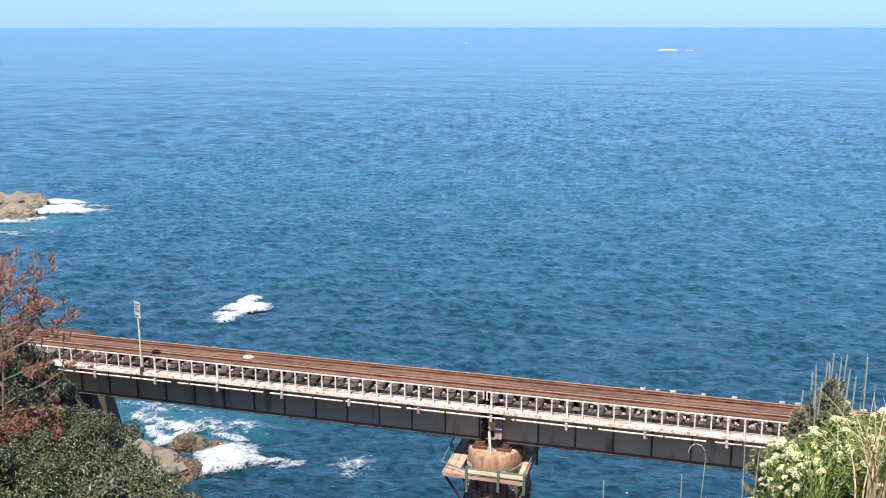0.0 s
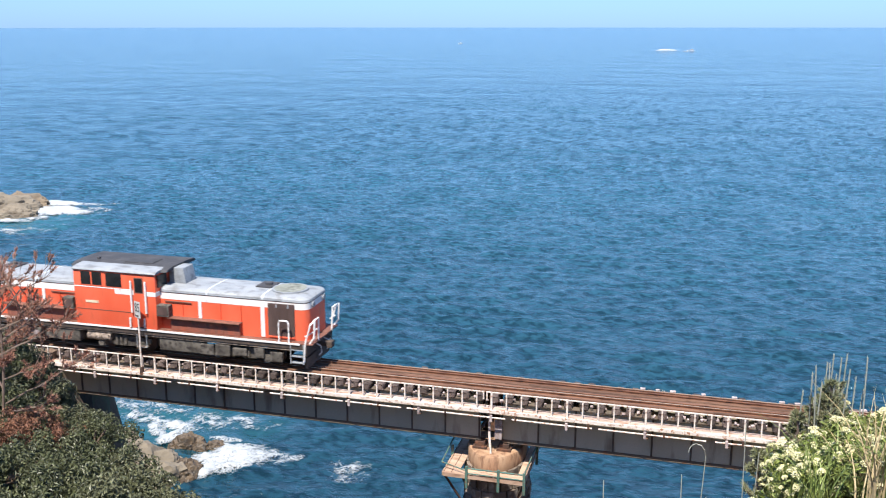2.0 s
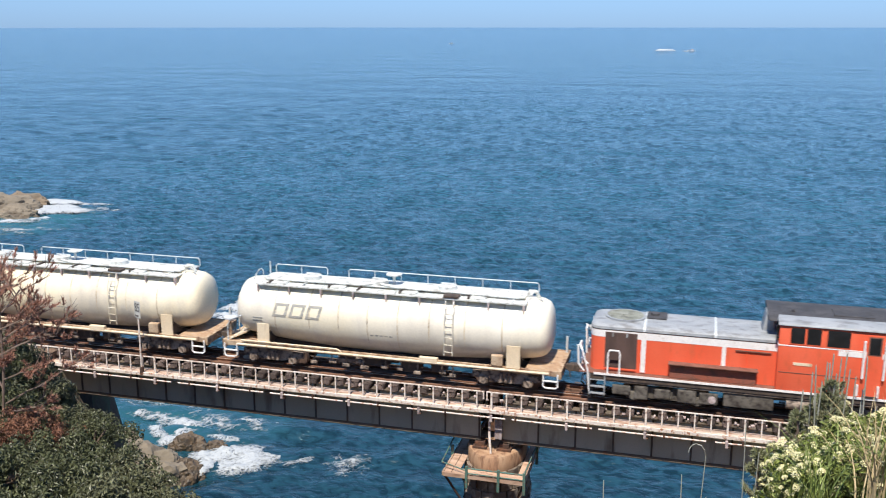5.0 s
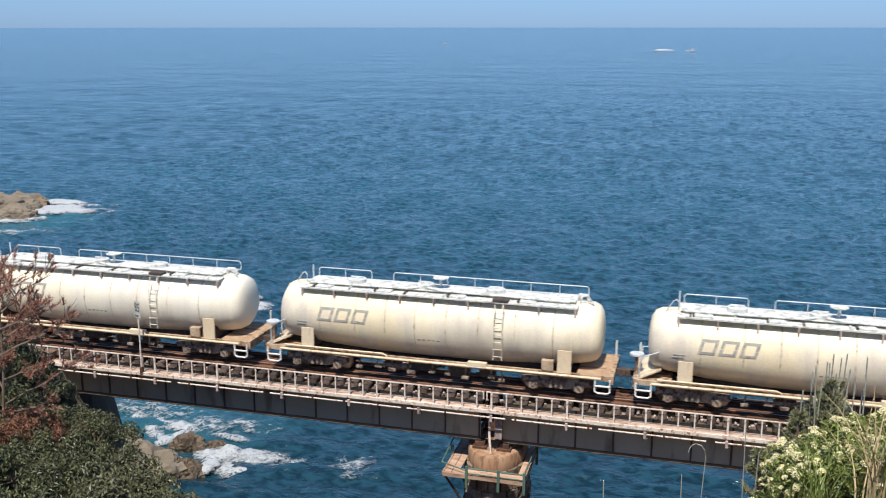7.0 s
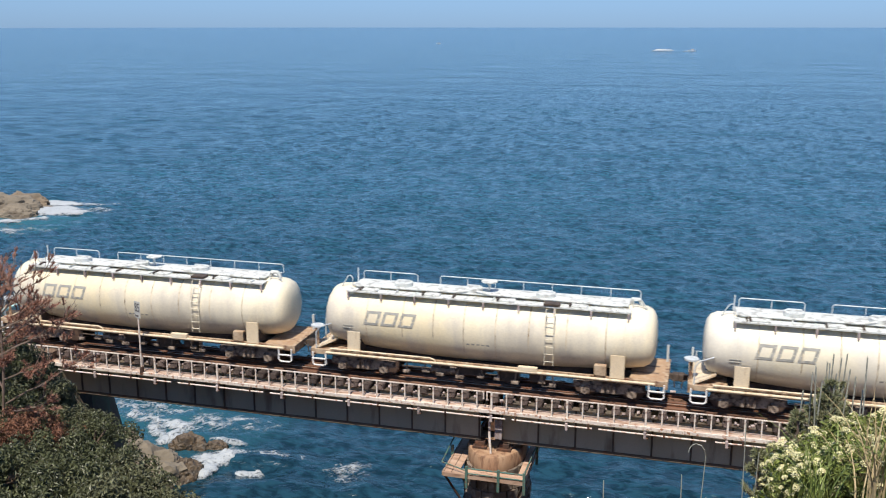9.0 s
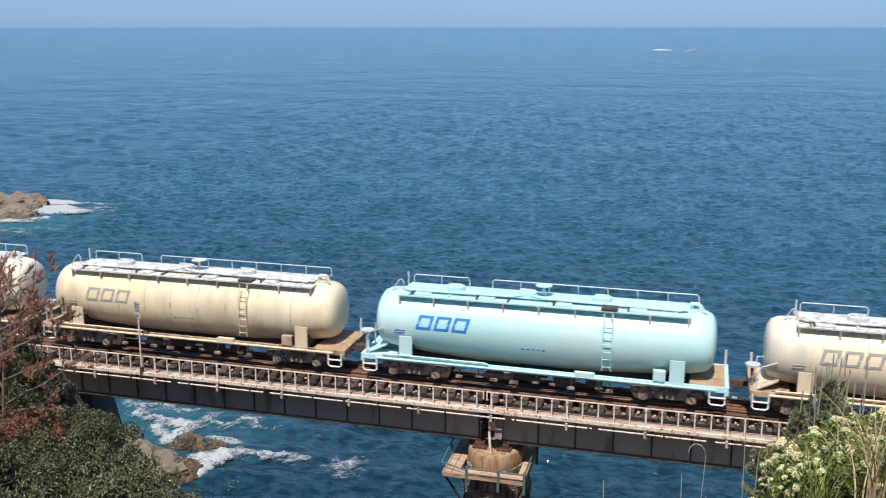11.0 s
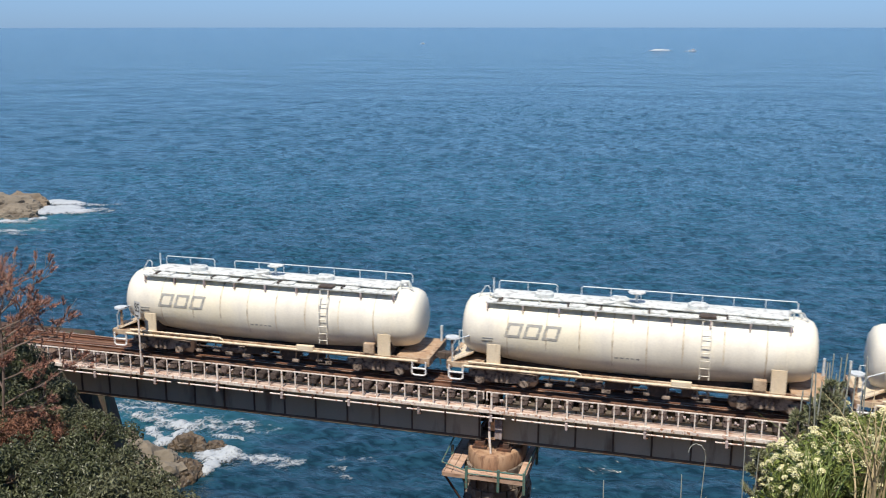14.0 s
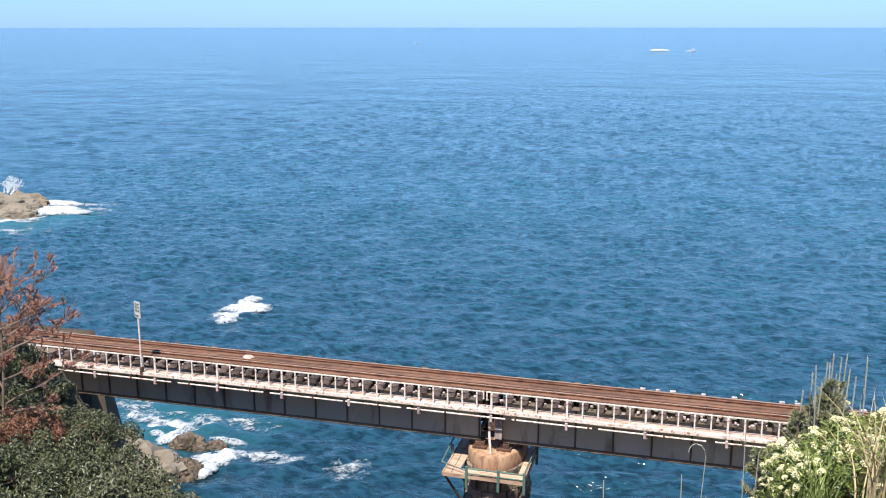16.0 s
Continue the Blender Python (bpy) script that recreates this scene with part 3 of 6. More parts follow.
def speed_sign():
    s = thing("speed_sign", TRACK @ pose(-14.74, -1.66, -0.6), "white speed limit sign on a slim white pole", "sign")
    part("pole", rod(B(), (0, 0, -0.02), (0, 0, 2.5), 0.038, 10), WHITERAIL, s)
    part("clamp_band", box(B(), -0.07, 0.07, -0.05, 0.05, -0.05, 0.3, 0.01), RUSTDARK, s)
    plate = part("plate", box(B(), -0.16, 0.24, -0.052, -0.040, 2.42, 3.12, 0.004), SIGNWHITE, s)
    plate.matrix_basis = pose(0, 0, 0, 0, 0, -24)
    t = text_mesh("85", 0.42, BLACK, s, "numerals", pose(0, 0, 0, 0, 0, -24) @ pose(0.04, -0.056, 2.84, 90, 0, 0) @ Matrix.Diagonal((0.82, 1.25, 1, 1)))
    part("lower_bar", box(B(), -0.11, 0.11, -0.058, -0.05, 2.47, 2.54), TANKGREY, s).matrix_basis = pose(0, 0, 0, 0, 0, -24)
    return s


speed_sign()
b = B()
bmesh.ops.create_cone(b, cap_ends=True, segments=18, radius1=0.24, radius2=0.19, depth=0.05, matrix=pose(0, 0, 0.03))
tagged(part("deck_plate", b, WALKWAY), "pale sandy patch plate lying between the rails", "plate").matrix_basis = TRACK @ pose(-10.75, 0.05, -0.075) @ Matrix.Diagonal((1, 0.85, 1, 1))


# ---- rolling stock ----
def wheelset(parent, x, r=0.43):
    b = B()
    rod(b, (0, -0.6, 0), (0, 0.6, 0), 0.07, 10)
    for y in (-0.56, 0.56):
        rod(b, (0, y - 0.065, 0), (0, y + 0.065, 0), r, 24)
        rod(b, (0, y * 1.0 - 0.03 - (0.03 if y > 0 else -0.03), 0), (0, y + 0.03 - (0.06 if y > 0 else -0.06), 0), r + 0.028, 24)
    o = part("wheelset", b, WHEEL, parent)
    o.matrix_basis = pose(x, 0, r)
    return o


def bogie_frame(parent, x, half, material, r=0.43, wide=1.05):
    b = B()
    for y in (-wide, wide):
        pts = [(-half - 0.45, 0.52), (-half - 0.45, 0.74), (-half * 0.4, 0.80), (half * 0.4, 0.80), (half + 0.45, 0.74), (half + 0.45, 0.52), (half * 0.45, 0.36), (-half * 0.45, 0.36)]
        loft(b, [[(px, y + dy, pz) for px, pz in pts] for dy in (-0.06, 0.06)])
        for ax in (-half, half):
            box(b, ax - 0.17, ax + 0.17, y - 0.15, y + 0.15, 0.30, 0.60, 0.04)
            rod(b, (ax, y * 1.13, 0.43), (ax, y * 1.20, 0.43), 0.13, 12)
        for sx in (-0.18, 0.02, 0.22):
            rod(b, (sx - 0.02, y * 1.08, 0.38), (sx - 0.02, y * 1.08, 0.74), 0.07, 8)
    box(b, -0.25, 0.25, -wide, wide, 0.5, 0.82)
    o = part("bogie_frame", b, material, parent)
    o.matrix_basis = pose(x, 0, 0)
    return o


def coupler(parent, x, s):
    b = B()
    box(b, min(x, x - 0.55 * s), max(x, x - 0.55 * s), -0.09, 0.09, 0.78, 0.98, 0.02)
    box(b, min(x, x - 0.22 * s), max(x, x - 0.22 * s), -0.17, 0.15, 0.74, 1.02, 0.04)
    part("coupler", b, UNDER, parent)


def plan(x0, x1, w, r, z):
    """Outline seen from above: square at x0, with rounded corners at x1."""
    s = 1 if x1 > x0 else -1
    pts = [(x0, -w, z)]
    for k in range(7):
        a = math.pi / 2 * k / 6
        pts.append((x1 - s * r + s * r * math.sin(a), -w + r - r * math.cos(a), z))
    for k in range(7):
        a = math.pi / 2 * k / 6
        pts.append((x1 - s * r + s * r * math.cos(a), w - r + r * math.sin(a), z))
    pts.append((x0, w, z))
    return pts


def locomotive(vents):
    lo = thing("locomotive", Matrix(), "vermilion diesel locomotive with white band" + (" and cab vent boxes" if vents else ""), "locomotive", "locomotives")
    # underframe
    b = box(B(), -8.25, 8.25, -1.38, 1.38, 1.0, 1.20, 0.02)
    part("underframe", b, UNDER, lo)
    for y in (-1, 1):
        part("running_board", box(B(), -8.2, 8.2, min(y * 1.40, y * 1.0), max(y * 1.40, y * 1.0), 1.205, 1.25, 0.008), STEPBROWN, lo, "grimy brown running board")
        part("sill_stripe", box(B(), -8.15, 8.15, min(y * 1.402, y * 1.425), max(y * 1.402, y * 1.425), 1.185, 1.262), WHITEBAND, lo, "white sill stripe")
    for s in (-1, 1):
        x0, x1 = (1.9, 8.05) if s > 0 else (-8.05, -1.9)
        # bonnet body
        end = 8.36 * s
        xin = 1.9 * s
        bo = part("bonnet", loft(B(), [plan(xin, end, 1.05, 0.34, z) for z in (1.255, 2.8)]), ORANGE, lo, "vermilion engine bonnet", True)
        part("white_band", loft(B(), [plan(xin, end + 0.008 * s, 1.058, 0.345, z) for z in (2.52, 2.775)]), WHITEBAND, bo, "white livery band", True)
        # rounded grey bonnet roof
        prof = ((2.82, -0.02), (2.91, -0.005), (2.96, 0.05), (2.995, 0.14), (3.02, 0.30), (3.035, 0.52), (3.045, 0.8))
        part("bonnet_roof", loft(B(), [plan(xin, end - i * s, 1.05 - i, max(0.06, 0.36 - 0.3 * i), z) for z, i in prof]), HOODGREY, lo, "pale grey rounded bonnet roof", True)
        part("roof_seam", loft(B(), [plan(xin, end + 0.012 * s, 1.062, 0.345, z) for z in (2.785, 2.817)]), BLACK, lo)
        for xr in (4.0, 6.45):
            arc = [(-(1.062 - i), z + 0.012) for z, i in prof] + [((1.062 - i), z + 0.012) for z, i in reversed(prof)]
            part("roof_strap", loft(B(), [[(xx, yy, zz) for yy, zz in arc] for xx in (xr * s - 0.045, xr * s + 0.045)]), RAILGREY, lo)
        for y in (-1.07, 1.07):
            part("white_post", box(B(), 6.45 * s - 0.085, 6.45 * s + 0.085, y - 0.018, y + 0.018, 1.30, 2.77), WHITEBAND, bo)
            part("white_post", box(B(), 3.68 * s - 0.07, 3.68 * s + 0.07, y - 0.016, y + 0.016, 1.83, 2.77), WHITEBAND, bo)
            gx0, gx1 = sorted((6.68 * s, 7.82 * s))
            gr = part("radiator_grille", box(B(), gx0, gx1, y - 0.014, y + 0.014, 1.38, 2.72), GRILL, bo, "brown radiator grille")
            for k in range(16):
                xx = gx0 + 0.06 + (gx1 - gx0 - 0.12) * k / 15
                part("slat", box(B(), xx - 0.012, xx + 0.012, y - 0.03, y + 0.03, 1.42, 2.68), GRILL, gr)
            part("grille_sill", box(B(), gx0, gx1, y - 0.05, y + 0.05, 1.33, 1.38), ORANGE, bo)
            for k in range(2):
                hx = (7.05 + 0.5 * k) * s
                part("latch", box(B(), hx - 0.03, hx + 0.03, y - 0.035, y + 0.035, 2.56, 2.70), HOODGREY, bo)
            # door seams on the bonnet side
            for xs in (2.9, 4.6, 5.5):
                part("door_seam", box(B(), xs * s - 0.008, xs * s + 0.008, y - 0.0235, y + 0.0235, 1.35, 2.5), ORANGE, bo)
            part("seam_rail", box(B(), min(2.1 * s, 3.3 * s), max(2.1 * s, 3.3 * s), y - 0.03, y + 0.03, 2.42, 2.455), STEPBROWN, bo)
        # radiator fan
        fx = 7.2 * s
        b = B()
        rod(b, (fx, 0, 3.02), (fx, 0, 3.10), 0.74, 32)
        fan = part("fan_ring", b, HOODGREY, lo)
        part("fan_grid", rod(B(), (fx, 0, 3.09), (fx, 0, 3.106), 0.66, 32), FANGRID, fan, "grimy fan grid")
        b = B()
        for k in range(6):
            a = k * math.tau / 6
            rod(b, (fx, 0, 3.108), (fx + 0.66 * math.cos(a), 0.66 * math.sin(a), 3.108), 0.008, 5)
        rod(b, (fx, 0, 3.10), (fx, 0, 3.13), 0.12, 14)
        part("fan_spokes", b, FANGRID, fan)
        # soot patch plate and caps on the roof
        part("exhaust_hatch", box(B(), fx - 1.12 * s - 0.36, fx - 1.12 * s + 0.36, -0.15, 0.7, 3.05, 3.10, 0.02), ROOFDARK, lo, "sooty exhaust hatch")
        part("exhaust_stub", rod(B(), (fx - 1.05 * s, 0.25, 3.05), (fx - 1.05 * s, 0.25, 3.19), 0.16, 12), ROOFDARK, lo)
        # side step boxes
        a0, a1 = (2.4, 5.5) if s > 0 else (-5.5, -2.55)
        for y in (-1, 1):
            sb = part("side_box", box(B(), a0, a1, min(y * 1.06, y * 1.22), max(y * 1.06, y * 1.22), 1.26, 1.78, 0.015), BOXSHADED, lo, "low side box in vermilion darkened for the lid's shade")
            part("box_lid", box(B(), a0 - 0.05, a1 + 0.04, min(y * 1.06, y * 1.40), max(y * 1.06, y * 1.40), 1.785, 1.825, 0.008), STEPBROWN, sb, "grimy brown lid")
            for k in range(1, 4):
                xx = a0 + (a1 - a0) * k / 4
                part("rib", box(B(), xx - 0.02, xx + 0.02, y * 1.226 - 0.012, y * 1.226 + 0.012, 1.28, 1.77), BOXSHADED, sb)
        # end platform: steps, handrails, headlamps
        for y in (-1, 1):
            b = B()
            for z in (0.42, 0.68, 0.95):
                box(b, min(8.3 * s, 7.75 * s), max(8.3 * s, 7.75 * s), y * 1.27 - 0.12, y * 1.27 + 0.12, z, z + 0.035)
            for xx in (8.3 * s, 7.75 * s):
                box(b, xx - 0.02, xx + 0.02, y * 1.39 - 0.02, y * 1.39 + 0.02, 0.40, 1.2)
            part("entry_steps", b, HOODGREY, lo)
            part("hand_hoop", pipe(B(), [(7.25 * s, y * 1.36, 1.25), (7.25 * s, y * 1.36, 2.02), (7.3 * s, y * 1.36, 2.12), (7.62 * s, y * 1.36, 2.12), (7.67 * s, y * 1.36, 2.02), (7.67 * s, y * 1.36, 1.25)], 0.035), WHITEBAND, lo)
            part("end_rail", pipe(B(), [(8.30 * s, y * 1.38, 0.5), (8.38 * s, y * 1.38, 1.3), (8.60 * s, y * 1.36, 2.05), (8.70 * s, y * 1.2, 2.2), (8.70 * s, y * 0.75, 2.2), (8.66 * s, y * 0.7, 1.2)], 0.035), WHITEBAND, lo)
            part("corner_post", pipe(B(), [(8.5 * s, y * 1.3, 1.2), (8.72 * s, y * 1.3, 1.5), (8.76 * s, y * 1.3, 2.22)], 0.04), WHITEBAND, lo)
            part("mid_rail", pipe(B(), [(8.36 * s, y * 1.38, 1.55), (8.62 * s, y * 1.2, 1.7), (8.6 * s, y * 0.72, 1.7)], 0.028), WHITEBAND, lo)
            part("headlamp", rod(B(), (8.3 * s, y * 0.55, 2.66), (8.44 * s, y * 0.55, 2.66), 0.12, 16), HOODGREY, lo)
        b = box(B(), min(8.25 * s, 8.42 * s), max(8.25 * s, 8.42 * s), -1.35, 1.35, 0.72, 1.22, 0.02)
        part("end_beam", b, UNDER, lo)
        part("platform", box(B(), min(8.0 * s, 8.68 * s), max(8.0 * s, 8.68 * s), -1.38, 1.38, 1.205, 1.255, 0.01), STEPBROWN, lo)
        part("plough", box(B(), min(8.2 * s, 8.36 * s), max(8.2 * s, 8.36 * s), -1.2, 1.2, 0.15, 0.6, 0.03), UNDER, lo)
        for k, y in enumerate((-0.75, -0.4, 0.4, 0.75)):
            part("brake_hose", pipe(B(), [(8.42 * s, y, 0.98), (8.62 * s, y, 0.9), (8.66 * s, y, 0.62), (8.55 * s, y, 0.5)], 0.03), WHITEBAND if k in (1, 2) else UNDER, lo)
        coupler(lo, 9.0 * s, s)
    # cab
    cab = part("cab", box(B(), -1.92, 1.88, -1.40, 1.40, 1.262, 3.62, 0.03), ORANGE, lo, "vermilion driver's cab", True)
    part("white_band", box(B(), 0.0, 1.89, -1.408, 1.408, 2.66, 2.85, 0.01), WHITEBAND, cab)
    part("white_line", box(B(), -1.93, 0.9, -1.410, 1.410, 2.86, 2.90, 0.006), WHITEBAND, cab)
    secs = []
    for x, k in ((-1.97, 0.0), (-1.93, 1.0), (1.89, 1.0), (1.93, 0.0)):
        secs.append([(x, -(1.44 + 0.02 * k) * np.sign(math.cos(a)) * abs(math.cos(a)) ** 0.62, 3.6 + (0.12 + 0.03 * k) * abs(math.sin(a)) ** 0.72) for a in np.linspace(0, math.pi, 25)])
    part("cab_roof", loft(B(), secs), HOODGREY, cab, "pale grey curved cab roof", True)
    secs = []
    for x, k in ((-2.28, 0.95), (-2.2, 1.0), (2.12, 1.0), (2.2, 0.95)):
        secs.append([(x, 0.19 - 1.22 * k * np.sign(math.cos(a)) * abs(math.cos(a)) ** 0.7, 3.60 + 0.17 * k * abs(math.sin(a)) ** 0.7) for a in np.linspace(0, math.pi, 17)])
    part("roof_cover", loft(B(), secs), ROOFDARK, cab, "sooty black roof cover", True)
    part("roof_whistle", box(B(), -1.5, -1.38, -0.3, -0.18, 3.73, 3.86, 0.02), ROOFDARK, cab)
    part("roof_vent", box(B(), -0.1, 1.2, -0.4, 0.4, 3.75, 3.80, 0.02), ROOFDARK, cab)
    for y in (-1, 1):
        for x0, x1, z0, z1 in ((-1.55, -1.1, 2.98, 3.53), (-1.03, -0.58, 2.98, 3.53), (-0.38, 0.34, 2.96, 3.53), (0.96, 1.30, 2.80, 3.38)):
            w = part("window", box(B(), x0 - 0.04, x1 + 0.04, y * 1.405 - 0.012, y * 1.405 + 0.012, z0 - 0.04, z1 + 0.04, 0.004), STEPBROWN if x0 > 0.5 else ORANGE, cab)
            part("pane", box(B(), x0, x1, y * 1.41 - 0.014, y * 1.41 + 0.014, z0, z1, 0.004), GLASSDARK, w, "dark cab glass")
        for xh in (0.80, 1.46):
            part("door_handrail", rod(B(), (xh, y * 1.47, 1.95), (xh, y * 1.47, 3.28), 0.042, 8), WHITEBAND, cab)
            part("lower_handrail", rod(B(), (xh - 0.12, y * 1.46, 1.32), (xh - 0.12, y * 1.46, 1.72), 0.04, 8), WHITEBAND, cab)
        part("door", box(B(), 0.88, 1.38, y * 1.403 - 0.01, y * 1.403 + 0.01, 1.32, 3.46, 0.006), ORANGE, cab)
        part("waist_seam", box(B(), -1.85, 0.72, y * 1.402 - 0.008, y * 1.402 + 0.008, 1.905, 1.93), STEPBROWN, cab)
        part("gutter", box(B(), -1.9, 1.86, y * 1.43 - 0.02, y * 1.43 + 0.02, 3.585, 3.615), ROOFDARK, cab)
        part("door_step", box(B(), 0.95, 1.32, y * 1.43 - 0.04, y * 1.43 + 0.04, 1.30, 1.33), BLACK, cab)
        part("number_plate", box(B(), -1.4, -0.8, y * 1.408 - 0.006, y * 1.408 + 0.006, 2.2, 2.3), PLATECREAM, cab)
        if vents:
            for x0, x1 in ((-2.55, -2.05), (1.84, 2.42)):
                v = part("vent_box", box(B(), x0, x1, min(y * 1.06, y * 1.38), max(y * 1.06, y * 1.38), 1.84, 2.32, 0.02), TANKGREY, lo, "grey framed vent box")
                part("vent_grille", box(B(), x0 + 0.07, x1 - 0.07, y * 1.385 - 0.008, y * 1.385 + 0.008, 1.91, 2.25), GRILL, v)
    for s, xa, xb in ((-1, -2.02, -2.32), (1, 1.96, 2.62)):
        x0, x1 = sorted((xa, xb))
        b = box(B(), x0, x1, -0.42, 0.42, 2.97, 3.69, 0.05)
        for v in b.verts:
            if v.co.z < 3.3 and abs(v.co.x - xb) < 0.12:
                v.co.x += 0.12 * s
        part("exhaust_duct", b, HOODGREY, lo, "pale grey exhaust duct on the cab end", True)
        # dark front windows
        for y in (-0.93, 0.93):
            part("end_window", box(B(), min(xa, xa - .12 * s) + (0.02 if s < 0 else 0), max(xa, xa - .12 * s) + 0.0, y - 0.33, y + 0.33, 3.02, 3.52, 0.01), GLASSDARK, cab, "dark cab glass")
    # running gear
    for xb, half in ((-5.6, 1.1), (0.0, 0.9), (5.6, 1.1)):
        bogie_frame(lo, xb, half, TANKGREY, wide=1.08)
        wheelset(lo, xb - half), wheelset(lo, xb + half)
    rnd = random.Random(6)
    for y in (-1, 1):
        for xb in (-5.6, 5.6):
            for dx in (-1.55, -0.85, -0.1, 0.75, 1.5):
                w = rnd.uniform(0.2, 0.36)
                b = box(B(), xb + dx - w, xb + dx + w, min(y * 1.22, y * 1.36), max(y * 1.22, y * 1.36), rnd.uniform(0.36, 0.5), rnd.uniform(0.74, 0.92), 0.05)
                part("brake_cylinder", b, TANKGREY, lo)
        for x0, x1, z0, mt in ((1.85, 3.75, 0.38, TANKGREY), (-3.6, -1.9, 0.40, TANKGREY)):
            part("fuel_tank", box(B(), x0, x1, min(y * 0.7, y * 1.3), max(y * 0.7, y * 1.3), z0, 0.98, 0.07), mt, lo, "grimy grey fuel tank", True)
        part("air_reservoir", rod(B(), (-1.5, y * 1.22, 0.72), (-0.4, y * 1.22, 0.72), 0.17, 16), BOGIE, lo)
        part("brake_pipe", rod(B(), (-8.0, y * 1.32, 0.96), (8.0, y * 1.32, 0.94), 0.03, 6), BOGIE, lo)
        part("round_gauge", rod(B(), (-3.98, y * 1.33, 0.62), (-3.98, y * 1.38, 0.62), 0.14, 16), PALE, lo)
        part("cab_steps", box(B(), 0.9, 1.35, y * 1.34 - 0.1, y * 1.34 + 0.1, 0.45, 0.49), BOGIE, lo)
        part("cab_step_frame", pipe(B(), [(0.9, y * 1.42, 1.0), (0.9, y * 1.42, 0.46), (1.35, y * 1.42, 0.46), (1.35, y * 1.42, 1.0)], 0.025), HOODGREY, lo)
    part("transmission_block", box(B(), -3.0, 3.0, -0.6, 0.6, 0.55, 1.0, 0.05), UNDER, lo)
    return lo


def tank_wagon(paint, logo, dust, sill, plate, seam):
    w = thing("tank_wagon", Matrix(), "cream cement tank wagon on a dusty tan frame", "tank wagon", "tank wagons")

    def ring(x, k, low):
        """Cross-section: round top, belly dropping towards the middle."""
        top, r = 3.50, 1.22
        zc = top - r
        out = []
        for a in np.linspace(0, math.tau, 40, endpoint=False):
            c, s = math.cos(a), math.sin(a)
            out.append((x, r * k * c, zc + k * (r * s if s > 0 else (zc - low) * s)))
        return out

    secs = []
    for x, k, low in ((-6.42, 0.30, 1.22), (-6.40, 0.50, 1.22), (-6.34, 0.72, 1.21), (-6.22, 0.88, 1.20), (-6.0, 0.965, 1.18), (-5.55, 1.0, 1.14), (-4.2, 1.0, 0.98), (-2.2, 1.0, 0.86), (0, 1.0, 0.82)):
        secs.append((x, k, low))
    secs += [(-x * (0.99 if x < -5.6 else 1.0), k, low) for x, k, low in reversed(secs[:-1])]
    body = part("tank", loft(B(), [ring(*s) for s in secs]), paint, w, "horizontal cylindrical tank shell", True)
    for x in (-5.25, -4.56, -3.11, -1.89, -0.7, 0.52, 1.77, 3.16, 4.59, 5.25):
        low = 0.82 + 0.24 * (abs(x) / 5.25)
        a = []
        for xx, g in ((x - 0.022, 1.0), (x, 1.006), (x + 0.022, 1.0)):
            a.append([(px, py * g, 2.28 + (pz - 2.28) * g) for px, py, pz in ring(xx, 1.0, low)])
        part("weld_seam", loft(B(), a, False), seam if x not in (-5.25, 5.25) else paint, body)
    # side gallery edge on brackets, running board and hatches on top
    for y in (-1, 1):
        part("gallery", box(B(), -5.45, 5.42, min(y * 0.44, y * 0.92), max(y * 0.44, y * 0.92), 3.43, 3.462, 0.01), dust, w, "pale dusty gallery plate")
        part("gallery_rim", box(B(), -5.45, 5.42, y * 0.94 - 0.015, y * 0.94 + 0.015, 3.405, 3.46), dust, w)
        for k in range(9):
            x = -5.38 + k * 1.34
            part("gallery_bracket", box(B(), x - 0.03, x + 0.03, min(y * 0.86, y * 0.975), max(y * 0.86, y * 0.975), 3.14, 3.40), PALE, w)
    part("top_walkway", box(B(), -5.35, 5.3, -0.42, 0.42, 3.52, 3.57, 0.012), dust, w, "cement-dusted top walkway")
    for x in (-3.4, -0.6, 2.2):
        h = part("hatch", rod(B(), (x, -0.05, 3.56), (x, -0.05, 3.72), 0.36, 20), dust, w, "round dusty filling hatch")
        part("hatch_handle", pipe(B(), [(x - 0.25, -0.05, 3.72), (x - 0.25, -0.05, 3.80), (x + 0.25, -0.05, 3.80), (x + 0.25, -0.05, 3.72)], 0.02), RAILGREY, h)
    for x in (-4.5, -2.0, 0.9, 3.6):
        part("side_flap", box(B(), x - 0.35, x + 0.25, -0.86, -0.48, 3.47, 3.52, 0.012), dust, w)
        part("flap_hinge", box(B(), x - 0.42, x - 0.36, -0.9, -0.44, 3.47, 3.56), UNDER, w)
    for k in range(14):
        x = -5.0 + k * 0.76
        part("tie_bar", box(B(), x - 0.03, x + 0.03, -0.91, -0.44, 3.46, 3.485 + 0.02 * (k % 3)), UNDER if k % 5 == 0 else dust, w)
    part("vent_pipe", pipe(B(), [(-5.2, -0.52, 3.56), (-1.2, -0.52, 3.6), (-0.6, -0.3, 3.66), (0.2, -0.5, 3.6), (5.1, -0.52, 3.56)], 0.045, 8), dust, w, "dusty vent pipe")
    part("rail_cabinet", box(B(), 2.25, 2.85, -0.98, -0.6, 3.47, 3.56, 0.02), UNDER, w)
    b = B()
    rod(b, (0, 0.05, 3.57), (0, 0.05, 3.96), 0.05, 8)
    rod(b, (0, 0.05, 3.95), (0, 0.05, 3.98), 0.31, 24)
    part("valve_wheel", b, dust, w, "pale valve wheel on a stem")
